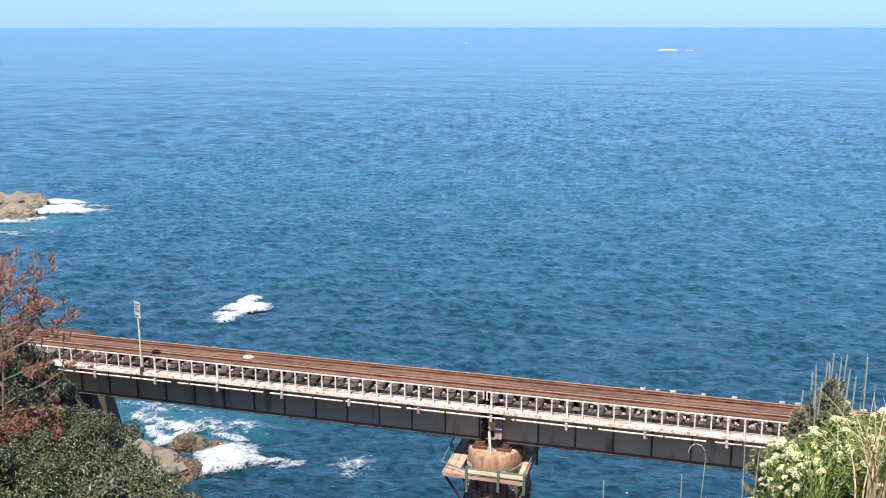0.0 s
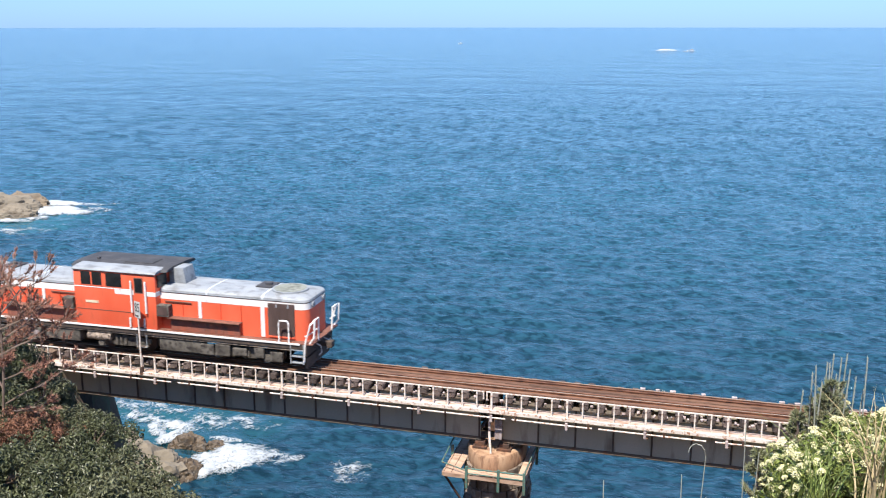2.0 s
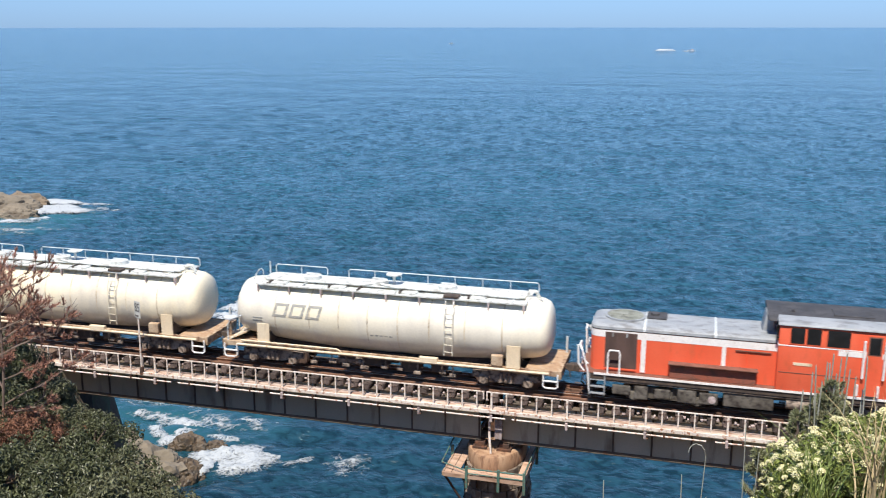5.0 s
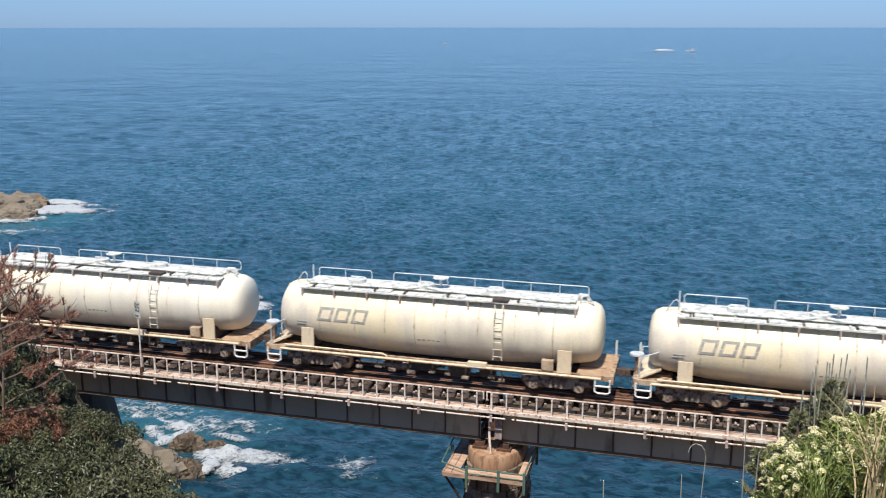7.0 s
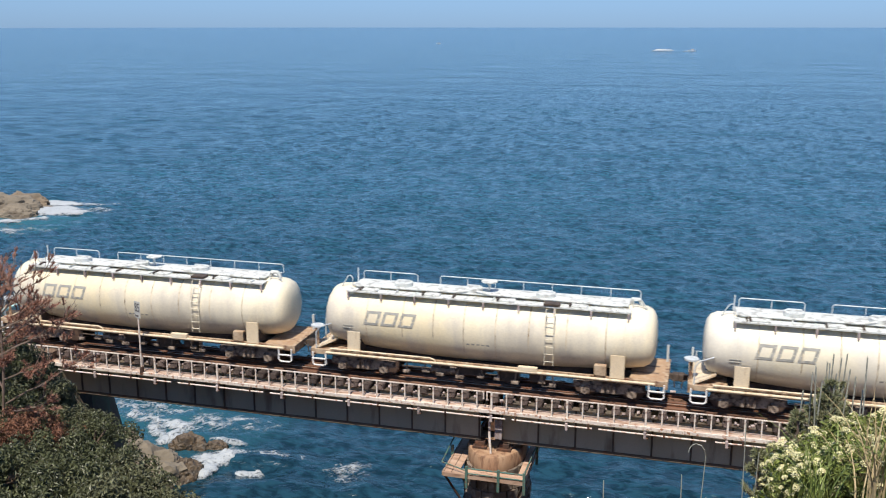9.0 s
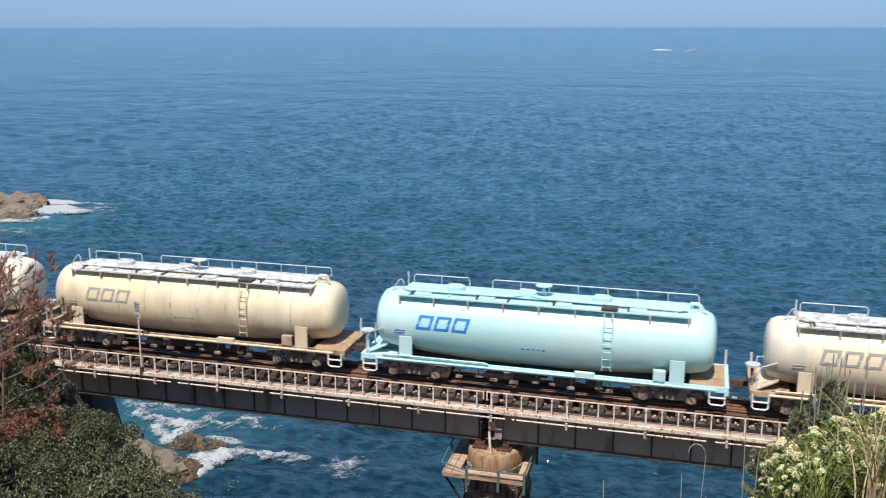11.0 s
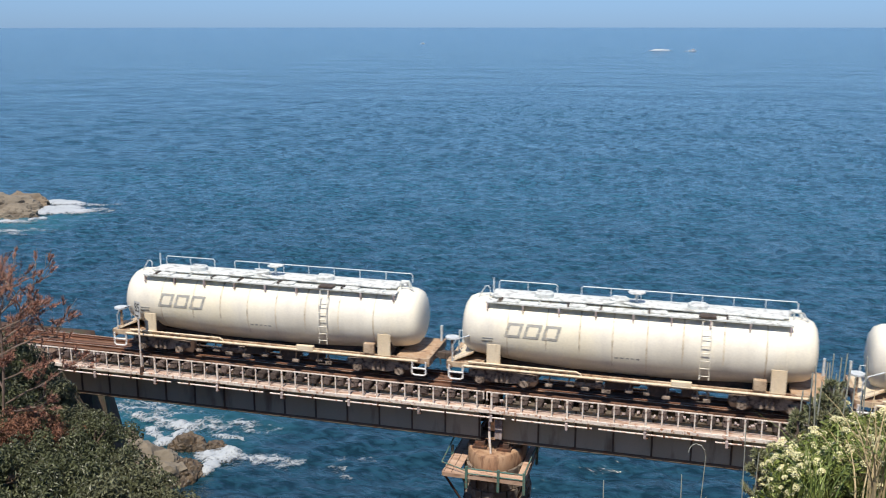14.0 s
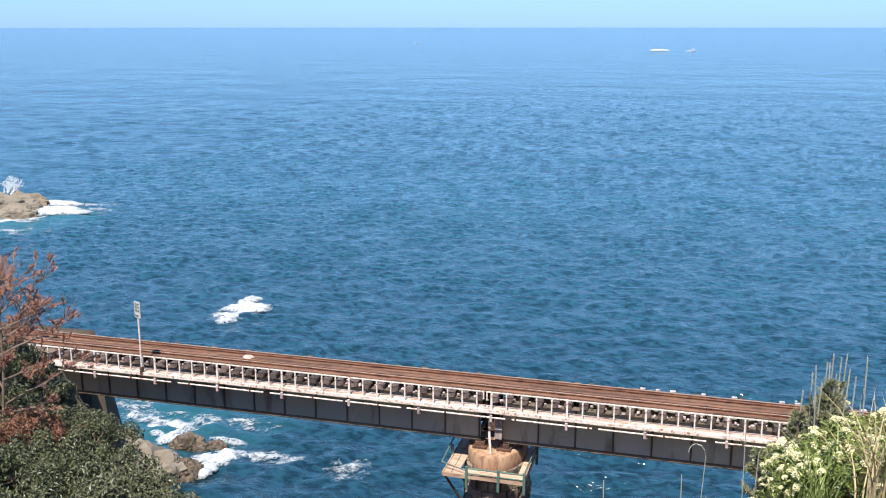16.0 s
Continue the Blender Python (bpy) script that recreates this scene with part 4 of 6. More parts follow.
    # top handrails
    for a, e in ((-5.25, -3.0), (-2.08, 5.65)):
        y = 0.56
        part("guard_rail", pipe(B(), [(a, y, 3.55), (a, y, 3.83), (a + 0.06, y, 3.90), (e - 0.06, y, 3.90), (e, y, 3.83), (e, y, 3.55)], 0.022), RAILGREY, w)
        n = max(1, round((e - a) / 1.15))
        for k in range(1, n):
            xx = a + (e - a) * k / n
            part("rail_stanchion", rod(B(), (xx, y, 3.5), (xx, y, 3.90), 0.016, 6), RAILGREY, w)
    part("end_hoop", pipe(B(), [(-5.95, -0.3, 3.30), (-5.6, -0.3, 3.86), (-5.5, -0.3, 3.9), (-5.42, -0.3, 3.8), (-5.42, -0.3, 3.5)], 0.022), RAILGREY, w)
    part("end_hoop", pipe(B(), [(-5.42, 0.35, 3.5), (-5.42, 0.35, 4.05)], 0.03), RAILGREY, w)
    part("end_hoop", pipe(B(), [(5.45, -0.3, 3.5), (5.45, -0.3, 3.75), (5.75, -0.3, 3.75), (5.95, -0.3, 3.45)], 0.03), dust, w)
    part("air_elbow", pipe(B(), [(5.3, 0.0, 3.5), (5.4, 0.0, 3.72), (5.65, 0.0, 3.72), (5.75, 0.0, 3.5)], 0.07, 8), dust, w)
    # ladder
    b = B()
    for x in (2.39, 2.71):
        pipe(b, [(x, -1.08, 3.4), (x, -1.26, 2.9), (x, -1.30, 2.2), (x, -1.28, 1.3)], 0.02)
    for z in np.arange(1.45, 3.2, 0.28):
        rod(b, (2.39, -1.3 if z < 2.7 else -1.22, z), (2.71, -1.3 if z < 2.7 else -1.22, z), 0.014, 6)
    part("ladder", b, paint, w)
    # markings, plain shapes
    sk = 0.28

    def mark(x0, x1, z0, z1, mt=None):
        pts = [(x0 + sk * (z0 - 2.3), z0), (x1 + sk * (z0 - 2.3), z0), (x1 + sk * (z1 - 2.3), z1), (x0 + sk * (z1 - 2.3), z1)]
        secs = []
        for px, pz in pts:
            y = -math.sqrt(max(0.01, 1.22 ** 2 - (pz - 2.28) ** 2)) if pz > 2.28 else -1.22 * math.sqrt(max(0.01, 1 - ((pz - 2.28) / 1.35) ** 2))
            secs.append(((px, y - 0.012, pz), (px, y + 0.006, pz)))
        bm = B()
        loft(bm, [[s[0] for s in secs], [s[1] for s in secs]])
        part("marking", bm, mt or logo, body)

    # emblem: three plain slanted frames
    for x in (-4.66, -3.96, -3.26):
        for x0, x1, z0, z1 in ((0, 0.58, 2.24, 2.33), (0, 0.58, 2.68, 2.77), (0, 0.11, 2.332, 2.678), (0.47, 0.58, 2.332, 2.678)):
            mark(x + x0, x + x1, z0, z1)
    for k in range(5):
        mark(-0.45 + k * 0.19, -0.33 + k * 0.19, 1.68, 1.82)
    mark(-1.25, -0.55, 1.62, 1.66)
    mark(-0.35, 0.95, 1.54, 1.565)
    mark(0.75, 1.15, 1.50, 1.53)
    mark(-5.45, -5.05, 2.12, 2.15)
    mark(-5.45, -5.05, 2.02, 2.05)
    # frame
    for y in (-1, 1):
        part("side_sill", box(B(), -6.75, 6.75, min(y * 1.18, y * 1.28), max(y * 1.18, y * 1.28), 0.88, 1.08, 0.012), sill, w, "tan dust-caked side sill")
        # dark beam added to give the shadow under the frame
        part("centre_beam", box(B(), -6.5, 6.5, min(y * 0.3, y * 0.45), max(y * 0.3, y * 0.45), 0.72, 1.06), UNDER, w)
        part("air_pipe", pipe(B(), [(-6.0, y * 1.33, 1.16), (-1.95, y * 1.33, 1.16), (-1.8, y * 1.33, 1.10), (-1.75, y * 1.33, 1.0)], 0.035), plate, w)
        part("long_pipe", rod(B(), (-6.2, y * 1.335, 0.985), (6.4, y * 1.335, 0.985), 0.05, 8), plate, w, "cream air pipe")
        for x in (-5.05, 5.05):
            part("support_plate", box(B(), x - 0.26, x + 0.26, y * 1.27 - 0.02, y * 1.27 + 0.02, 1.05, 1.92, 0.012), plate, w, "tan tank support plate")
            part("saddle", box(B(), x - 0.2, x + 0.2, min(y * 0.1, y * 1.24), max(y * 0.1, y * 1.24), 1.02, 1.55), UNDER, w)
        part("valve_box", box(B(), 4.22, 4.66, min(y * 1.1, y * 1.34), max(y * 1.1, y * 1.34), 1.10, 1.5, 0.03), sill, w)
        part("control_box", box(B(), 1.43, 2.15, min(y * 1.2, y * 1.38), max(y * 1.2, y * 1.38), 1.0, 1.18, 0.02), plate, w)
        for s in (-1, 1):
            part("corner_step", pipe(B(), [(6.2 * s, y * 1.35, 0.98), (6.2 * s, y * 1.35, 0.50), (6.3 * s, y * 1.35, 0.44), (6.66 * s, y * 1.35, 0.44), (6.74 * s, y * 1.35, 0.50), (6.74 * s, y * 1.35, 0.98)], 0.035), WHITEBAND, w, "white step hoop")
            part("step_rung", box(B(), min(6.2 * s, 6.74 * s), max(6.2 * s, 6.74 * s), y * 1.35 - 0.05, y * 1.35 + 0.05, 0.70, 0.73), WHITEBAND, w)
    part("sloped_end_floor", loft(B(), [[(-6.7, -1.15, 1.1), (-6.7, 1.15, 1.1), (-5.9, 1.0, 1.45), (-5.9, -1.0, 1.45)], [(-6.7, -1.15, 1.04), (-6.7, 1.15, 1.04), (-5.9, 1.0, 1.39), (-5.9, -1.0, 1.39)]]), plate, w)
    for s in (-1, 1):
        part("end_deck", box(B(), min(5.5 * s, 6.8 * s), max(5.5 * s, 6.8 * s), -1.2, 1.2, 1.0, 1.06, 0.01), DECKRUST if s > 0 else sill, w, "rusty end deck")
        part("end_beam", box(B(), min(6.72 * s, 6.86 * s), max(6.72 * s, 6.86 * s), -1.28, 1.28, 0.78, 1.1, 0.012), sill, w)
        part("end_post", box(B(), 6.75 * s - 0.04, 6.75 * s + 0.04, 0.9, 1.0, 1.06, 1.75), RAILGREY, w)
        part("brake_hose", pipe(B(), [(6.86 * s, -0.4, 0.95), (7.05 * s, -0.4, 0.85), (7.08 * s, -0.4, 0.6)], 0.025), UNDER, w)
        coupler(w, 7.2 * s, s)
        bogie_frame(w, 4.75 * s, 0.85, BOGIE, wide=1.0)
        wheelset(w, (4.75 - 0.85) * s), wheelset(w, (4.75 + 0.85) * s)
    # brake stand at the rear end
    b = B()
    rod(b, (-6.78, -0.72, 1.05), (-6.78, -0.72, 1.83), 0.06, 10)
    part("brake_stand", b, sill, w)
    b = B()
    rod(b, (-6.78, -0.72, 1.83), (-6.78, -0.72, 1.89), 0.26, 20)
    part("brake_wheel", b, RAILGREY, w, "round hand brake wheel")
    part("end_rail", pipe(B(), [(-6.65, -1.2, 1.06), (-6.65, -1.2, 1.7), (-6.5, -1.2, 1.95), (-6.0, -1.2, 2.15)], 0.028), RAILGREY, w)
    part("end_rail", pipe(B(), [(-6.65, -0.2, 1.06), (-6.62, -0.2, 2.0), (-6.3, -0.2, 2.0), (-6.25, -0.2, 1.3)], 0.028), RAILGREY, w)
    part("end_loop", pipe(B(), [(5.9, -0.3, 2.3), (6.12, -0.3, 2.28), (6.12, -0.3, 2.15), (5.95, -0.3, 1.95)], 0.025), RAILGREY, w)
    # brake rigging below the frame
    for x, ww, z0 in ((-1.6, 0.35, 0.45), (-0.4, 0.5, 0.52), (1.0, 0.4, 0.40), (2.1, 0.3, 0.5)):
        part("brake_gear", box(B(), x - ww, x + ww, -1.05, -0.6, z0, 0.88, 0.05), UNDER, w)
    rg = random.Random(9)
    for k in range(9):
        x = -2.9 + 0.72 * k + rg.uniform(-0.2, 0.2)
        z = rg.uniform(0.42, 0.6)
        part("brake_hanger", rod(B(), (x, -1.12, 0.9), (x + rg.uniform(-0.1, 0.1), -1.12, z), 0.03, 6), BOGIE, w)
        part("brake_shoe", box(B(), x - rg.uniform(0.08, 0.2), x + rg.uniform(0.08, 0.2), -1.18, -1.06, z - 0.08, z + 0.06, 0.03), BOGIE, w)
    part("brake_gear", rod(B(), (-3.2, -0.9, 0.6), (3.0, -0.9, 0.55), 0.03, 6), UNDER, w)
    part("air_tank", rod(B(), (-2.0, -0.9, 0.62), (-1.0, -0.9, 0.62), 0.17, 14), BOGIE, w)
    part("hopper_outlet", loft(B(), [[(x * 0.7, y * 0.7, 0.95) for x, y in ((-1, -1), (1, -1), (1, 1), (-1, 1))], [(x * 0.25, y * 0.25, 0.42) for x, y in ((-1, -1), (1, -1), (1, 1), (-1, 1))]]), UNDER, w)
    part("mid_step", pipe(B(), [(2.35, -1.36, 0.9), (2.35, -1.36, 0.5), (2.75, -1.36, 0.5), (2.75, -1.36, 0.9)], 0.025), UNDER, w)
    return w


loco_front = locomotive(True)
loco_rear = locomotive(False)
paints = {"cream": (CREAM, LOGOGREY, "weathered cream cement tank wagon with grey markings"),
          "beige": (BEIGE, LOGOGREY, "yellowed beige cement tank wagon with grey markings"),
          "white": (WHITEISH, LOGOGREY, "clean whitish cement tank wagon with grey markings")}
wagons = []
masters = {}
ORDER = ("white", "cream", "cream", "white", "cream", "cream", "aqua", "beige", "white", "white", "white")
for kind in ORDER:
    if kind == "aqua":
        ob = tank_wagon(AQUA, LOGOBLUE, AQUA, AQUA, AQUA, AQUA)
        tagged(ob, "freshly painted pale aqua tank wagon with blue markings")
    elif kind in masters:
        ob = copy_thing(masters[kind], Matrix())
    else:
        p, lg, lb = paints[kind]
        ob = masters[kind] = tank_wagon(p, lg, DUSTTOP, SILLTAN, PLATECREAM, SEAM)
        tagged(ob, lb)
    wagons.append(ob)


# ---- land ----
CY, SY = math.cos(radians(YAW)), math.sin(radians(YAW))


def spot(u, r):
    """World x, y of a point u metres aside of and r metres before the lookout."""
    return EYE[0] + u * CY - r * SY, EYE[1] + u * SY + r * CY


def sstep(a, b, v):
    k = min(1, max(0, (v - a) / (b - a)))
    return k * k * (3 - 2 * k)


def land(x, y):
    u = (x - EYE[0]) * CY + (y - EYE[1]) * SY
    r = -(x - EYE[0]) * SY + (y - EYE[1]) * CY
    # hillside below the lookout
    z = 11.8 - 0.74 * max(0, r - 1.0) if r > 1 else 11.8 + 0.10 * min(30, 1 - r)
    # shoulder beside the western abutment
    e = (x + 4.0) * 0.6794 + (y + 15.0) * 0.7338 - 0.3
    s = -0.1 - 3.2 * max(0, e + 0.6) + 0.12 * min(30, max(0, -7 - e)) - 1.4 * max(0, y + 2.0)
    z = max(z, s)
    # knoll with the flowering shrubs
    q = u / max(r, 0.5)
    k = sstep(0.30, 0.42, q) * sstep(15, 11, r) * sstep(1.0, 4.0, r)
    z = max(z, z + (13.4 - 0.75 - 0.445 * r - z) * k)
    # embankments that carry the line
    for edge, sg in ((-19.7, -1), (18.5, 1)):
        d = (x - edge) * sg
        if d > -2:
            if y > -2.6:
                t = -0.45 - (3.2 if -40 < x < 0 else 1.3) * max(0, y - 2.4)
            else:
                t = -0.45 + 0.55 * min(25, -2.6 - y)
            t -= 60.0 * max(0, -d) + 0.005 * x
            if sg > 0 or y > -5:
                z = max(z, t) if y < -2.6 else max(t, min(z, t) if abs(y) < 2.6 else z)
    z = max(z, -17.5)
    rough = 0.35 * fbm(x * 0.35, y * 0.35) + 0.12 * fbm(x * 1.3, y * 1.3, 3)
    if abs(y) < 3 and abs(x) > 16:
        rough = min(0, rough) * 0.2
    if math.hypot(x - EYE[0], y - EYE[1]) < 2.5:
        rough *= 0.2
    return z + rough


EARTH = surface("reddish_brown_earth", (0.12, 0.062, 0.036), (0.085, 0.058, 0.035), 0.7, 0.95, 0, 0.8, 8, (0.07, 0.075, 0.035), 0.45, depth=0.05)
ROCK = surface("tan_shore_rock", (0.21, 0.158, 0.108), (0.155, 0.13, 0.098), 0.7, 0.9, 0, 0.9, 5, (0.16, 0.12, 0.085), 0.45, depth=0.06)
BALLAST = surface("grey_brown_ballast", (0.15, 0.095, 0.065), (0.22, 0.15, 0.11), 8, 0.95, 0, 1.0, 20, depth=0.04)


def land_sheet():
    xs = np.concatenate([np.geomspace(262, 45, 26) * -1, np.arange(-43, 33, 0.8), np.geomspace(34, 255, 24)])
    ys = np.concatenate([np.geomspace(270, 62, 14) * -1, np.arange(-60, 14.5, 0.8), np.array([16, 19, 24, 40.0, 120.0])])
    verts = [(x, y, land(x, y)) for y in ys for x in xs]
    nx, ny = len(xs), len(ys)
    faces = [(j * nx + i, j * nx + i + 1, (j + 1) * nx + i + 1, (j + 1) * nx + i) for j in range(ny - 1) for i in range(nx - 1)]
    me = bpy.data.meshes.new("ground")
    me.from_pydata(verts, [], faces)
    me.shade_smooth()
    me.materials.append(EARTH)
    return tagged(new("ground", me), "steep earthy coastal hillside above the sea", "ground", kind="structure")


land_sheet()
for x0, x1 in ((-258, -19.2), (19.2, 240)):
    b = loft(B(), [[(x, -1.9, -0.62), (x, 1.5, -0.62), (x, 1.0, -0.24), (x, -1.35, -0.20)] for x in (x0, x1)])
    tagged(part("ballast_bed", b, BALLAST), "grey-brown ballast bed under the land track", "ballast", kind="structure").matrix_basis = TRACK


def rock(x, y, z, sx, sy, sz, seed, label, turn=0, rugged=1.0, material=None):
    b = B()
    bmesh.ops.create_icosphere(b, subdivisions=5, radius=1.0)
    for v in b.verts:
        p = v.co.copy()
        q = p * 1.3 + Vector((seed * 7.1, seed * 3.3, 0))
        f = 1.02 + 0.20 * noise.fractal(q, 0.9, 2.0, 3) + rugged * (0.05 - 0.30 * abs(noise.noise(q * 1.3)) - 0.13 * abs(noise.noise(q * 3.1))) + 0.06 * noise.fractal(q * 4.5, 0.7, 2.1, 5) - 0.09 * abs(noise.noise(Vector((q.x * 5 + q.z * 3, q.y * 2, q.z * 8)))) ** 0.7
        v.co = p * f
    o = tagged(part("rock", b, material or ROCK), label, "rock", "shore rocks")
    o.matrix_basis = pose(x, y, z, 0, 0, turn) @ Matrix.Diagonal((sx, sy, sz, 1))
    return o


ROCKPALE = surface("pale_weathered_rock", (0.235, 0.195, 0.145), (0.165, 0.14, 0.105), 0.8, 0.9, 0, 0.9, 6, (0.11, 0.085, 0.06), 0.45, depth=0.05)
ROCKWET = surface("wet_brown_rock", (0.115, 0.078, 0.045), (0.075, 0.055, 0.038), 2.2, 0.6, 0, 0.9, 6, (0.05, 0.04, 0.03), 0.45, depth=0.05)
rock(-25.9, 14.0, SEA - 0.7, 3.5, 2.7, 2.65, 1, "pale tan sea-washed rock slab below the bridge", 15, 0.3, ROCKPALE)
rock(-29.2, 17.0, SEA - 0.7, 3.4, 1.9, 2.0, 2, "grey-brown rock ledge leading to the abutment", -25, 0.9)
rock(-32.8, 18.6, SEA - 0.6, 2.8, 1.8, 2.1, 6, "dark rock ledge under the bridge end", -15, 0.9)
rock(-25.0, 18.6, SEA - 0.5, 1.6, 1.1, 1.45, 3, "wet brown rock standing in the surf", 20, 0.9, ROCKWET)
rock(-23.4, 19.2, SEA - 0.55, 1.1, 0.8, 0.95, 4, "small wet brown rock in the surf", 10, 0.9, ROCKWET)
rock(-23.2, 14.9, SEA - 0.7, 1.5, 1.3, 1.7, 5, "wet dark rock at the water's edge", 60, 0.9, ROCKWET)
rock(-97.6, 86.6, SEA - 0.8, 7.4, 4.6, 3.7, 7, "tan rocky islet ringed with surf", 20, 0.6, ROCKPALE)
rock(-91.4, 84.4, SEA - 0.6, 4.2, 2.8, 2.3, 8, "tan rock sloping down at the tip of the islet", 10, 0.6, ROCKPALE)
rock(-96.5, 91.5, SEA - 0.8, 6.0, 2.6, 2.9, 9, "brown rock at the back of the islet", 5, 1.0)


# ---- foam ----
def foam_material():
    m = bpy.data.materials.new("white_sea_foam")
    m.use_nodes = True
    N, L = m.node_tree.nodes, m.node_tree.links
    bs = N["Principled BSDF"]
    bs.inputs["Base Color"].default_value = (0.44, 0.475, 0.50, 1)
    bs.inputs["Roughness"].default_value = 0.8
    tc = N.new("ShaderNodeTexCoord")
    at = N.new("ShaderNodeAttribute")
    at.attribute_name = "thick"

    def fractal(scale, detail, twist):
        n = N.new("ShaderNodeTexNoise")
        n.inputs["Scale"].default_value, n.inputs["Detail"].default_value, n.inputs["Distortion"].default_value = scale, detail, twist
        L.new(tc.outputs["Object"], n.inputs[0])
        return n.outputs[0]

    def sums(op, a, b, c=None):
        q = N.new("ShaderNodeMath")
        q.operation = op
        for s, v in zip(q.inputs, (a, b, c)):
            if v is None:
                continue
            if isinstance(v, float):
                s.default_value = v
            else:
                L.new(v, s)
        return q.outputs[0]

    # torn lace: thin bright threads along the noise's middle level
    grain = fractal(3.2, 8, 1.0)
    web = sums("ABSOLUTE", sums("SUBTRACT", fractal(0.9, 5, 2.2), 0.5), 0.0)
    lace = sums("MULTIPLY_ADD", web, -3.2, 0.45)
    total = sums("ADD", sums("ADD", lace, sums("MULTIPLY_ADD", grain, 0.9, -0.45)), at.outputs["Fac"])
    r = N.new("ShaderNodeMapRange")
    r.inputs[1].default_value, r.inputs[2].default_value, r.inputs[4].default_value = 0.06, 0.78, 0.96
    L.new(total, r.inputs[0])
    L.new(r.outputs[0], bs.inputs["Alpha"])
    bp = N.new("ShaderNodeBump")
    bp.inputs["Distance"].default_value = 0.1
    L.new(grain, bp.inputs["Height"])
    L.new(bp.outputs[0], bs.inputs["Normal"])
    return m


FOAM = foam_material()


def foam(label, lobes, seed, lift=0.5, step=0.14, group="surf"):
    """A torn sheet of foam over a few overlapping lobes: x, y, half length, half width, turn, thickness."""
    cx, cy = sum(a[0] for a in lobes) / len(lobes), sum(a[1] for a in lobes) / len(lobes)
    reach = [max(a[2], a[3]) * 1.35 for a in lobes]
    xs = np.arange(min(a[0] - q for a, q in zip(lobes, reach)), max(a[0] + q for a, q in zip(lobes, reach)), step)
    ys = np.arange(min(a[1] - q for a, q in zip(lobes, reach)), max(a[1] + q for a, q in zip(lobes, reach)), step)
    verts, thick = [], []
    for y in ys:
        for x in xs:
            k = -0.9
            for lx, ly, a, b, turn, w in lobes:
                c, s = math.cos(radians(turn)), math.sin(radians(turn))
                u, v = ((x - lx) * c + (y - ly) * s) / a, (-(x - lx) * s + (y - ly) * c) / b
                k = max(k, w * (1 - u * u - v * v) - 0.25)
            if k > -0.8:
                size = lobes[0][3]
                k += 0.55 * fbm(x / size * 1.1, y / size * 1.1, seed) + 0.18 * fbm(x / size * 3.5, y / size * 3.5, seed + 9)
            k = max(-0.9, min(0.7, k))
            verts.append((x - cx, y - cy, 0.16 + lift * max(0, k) * (0.75 + 0.6 * fbm(x * 0.9, y * 0.9, seed + 4)) + 0.06 * k))
            thick.append(k)
    nx = len(xs)
    faces = []
    for j in range(len(ys) - 1):
        for i in range(nx - 1):
            ids = (j * nx + i, j * nx + i + 1, (j + 1) * nx + i + 1, (j + 1) * nx + i)
            if max(thick[q] for q in ids) > -0.6:
                faces.append(ids)
    me = bpy.data.meshes.new("surf_foam")
    me.from_pydata(verts, [], faces)
    me.shade_smooth()
    me.attributes.new("thick", "FLOAT", "POINT").data.foreach_set("value", thick)
    me.materials.append(FOAM)
    o = tagged(new("surf_foam", me), label, "foam", group, "stuff")
    o.matrix_basis = pose(cx, cy, SEA)
    return o


reef_break = foam("white water breaking over a sunken reef", [(-36.2, 49.2, 2.6, 2.2, 40, 1.3), (-36.6, 46.2, 1.8, 2.6, 0, 1.0), (-35.2, 49.6, 1.7, 1.6, 0, 1.2), (-37.0, 51.6, 1.2, 2.0, 0, 0.9)], 1, 0.5)
outer_surf = foam("bright white surf breaking beside the rocks", [(-22.5, 17.5, 1.6, 1.3, 25, 1.1), (-22.2, 15.7, 0.7, 1.3, 0, 0.9), (-22.9, 20.2, 1.6, 0.6, -15, 0.7)], 3, 0.4)
surge = foam("white surge spreading over the water", [(-21.2, 18.0, 2.3, 2.2, 0, 0.85), (-21.4, 16.4, 1.6, 1.4, 0, 0.75)], 15, 0.35)
inner_surf = foam("white surf swirling behind the rocks", [(-27.6, 21.6, 2.4, 0.9, -12, 0.75), (-26.6, 20.2, 0.7, 1.2, 15, 0.8), (-30.6, 22.4, 2.0, 0.8, -10, 0.5)], 4, 0.25)
channel = foam("white water pouring between the rocks", [(-26.9, 19.2, 0.8, 1.2, -20, 1.0), (-28.4, 20.2, 1.5, 0.6, -40, 0.8)], 6, 0.3)
streaks = foam("thin lacy foam streaks on the water", [(-19.4, 18.4, 2.9, 1.1, 10, 0.30), (-24.4, 22.8, 3.2, 1.2, 0, 0.26), (-31.0, 24.2, 3.2, 1.4, 0, 0.28)], 5, 0.1)
patch = foam("small lacy foam patch on the water", [(-13.4, 18.4, 1.3, 1.2, 0, 0.2)], 7, 0.1)
islet_surf = foam("white surf streaming from the rocky islet", [(-88.4, 89.4, 4.2, 4.6, 10, 1.7), (-92.0, 95.0, 5.0, 2.4, 0, 1.3), (-85.2, 89.0, 3.8, 2.4, 10, 1.1)], 8, 0.4, 0.3)
islet_streaks = foam("thin foam streaks beside the islet", [(-83.2, 91.0, 4.6, 2.2, 10, 0.36), (-86.4, 95.4, 4.6, 1.2, 10, 0.36), (-84.5, 74.5, 5.0, 1.8, 20, 0.22)], 9, 0.1, 0.3)
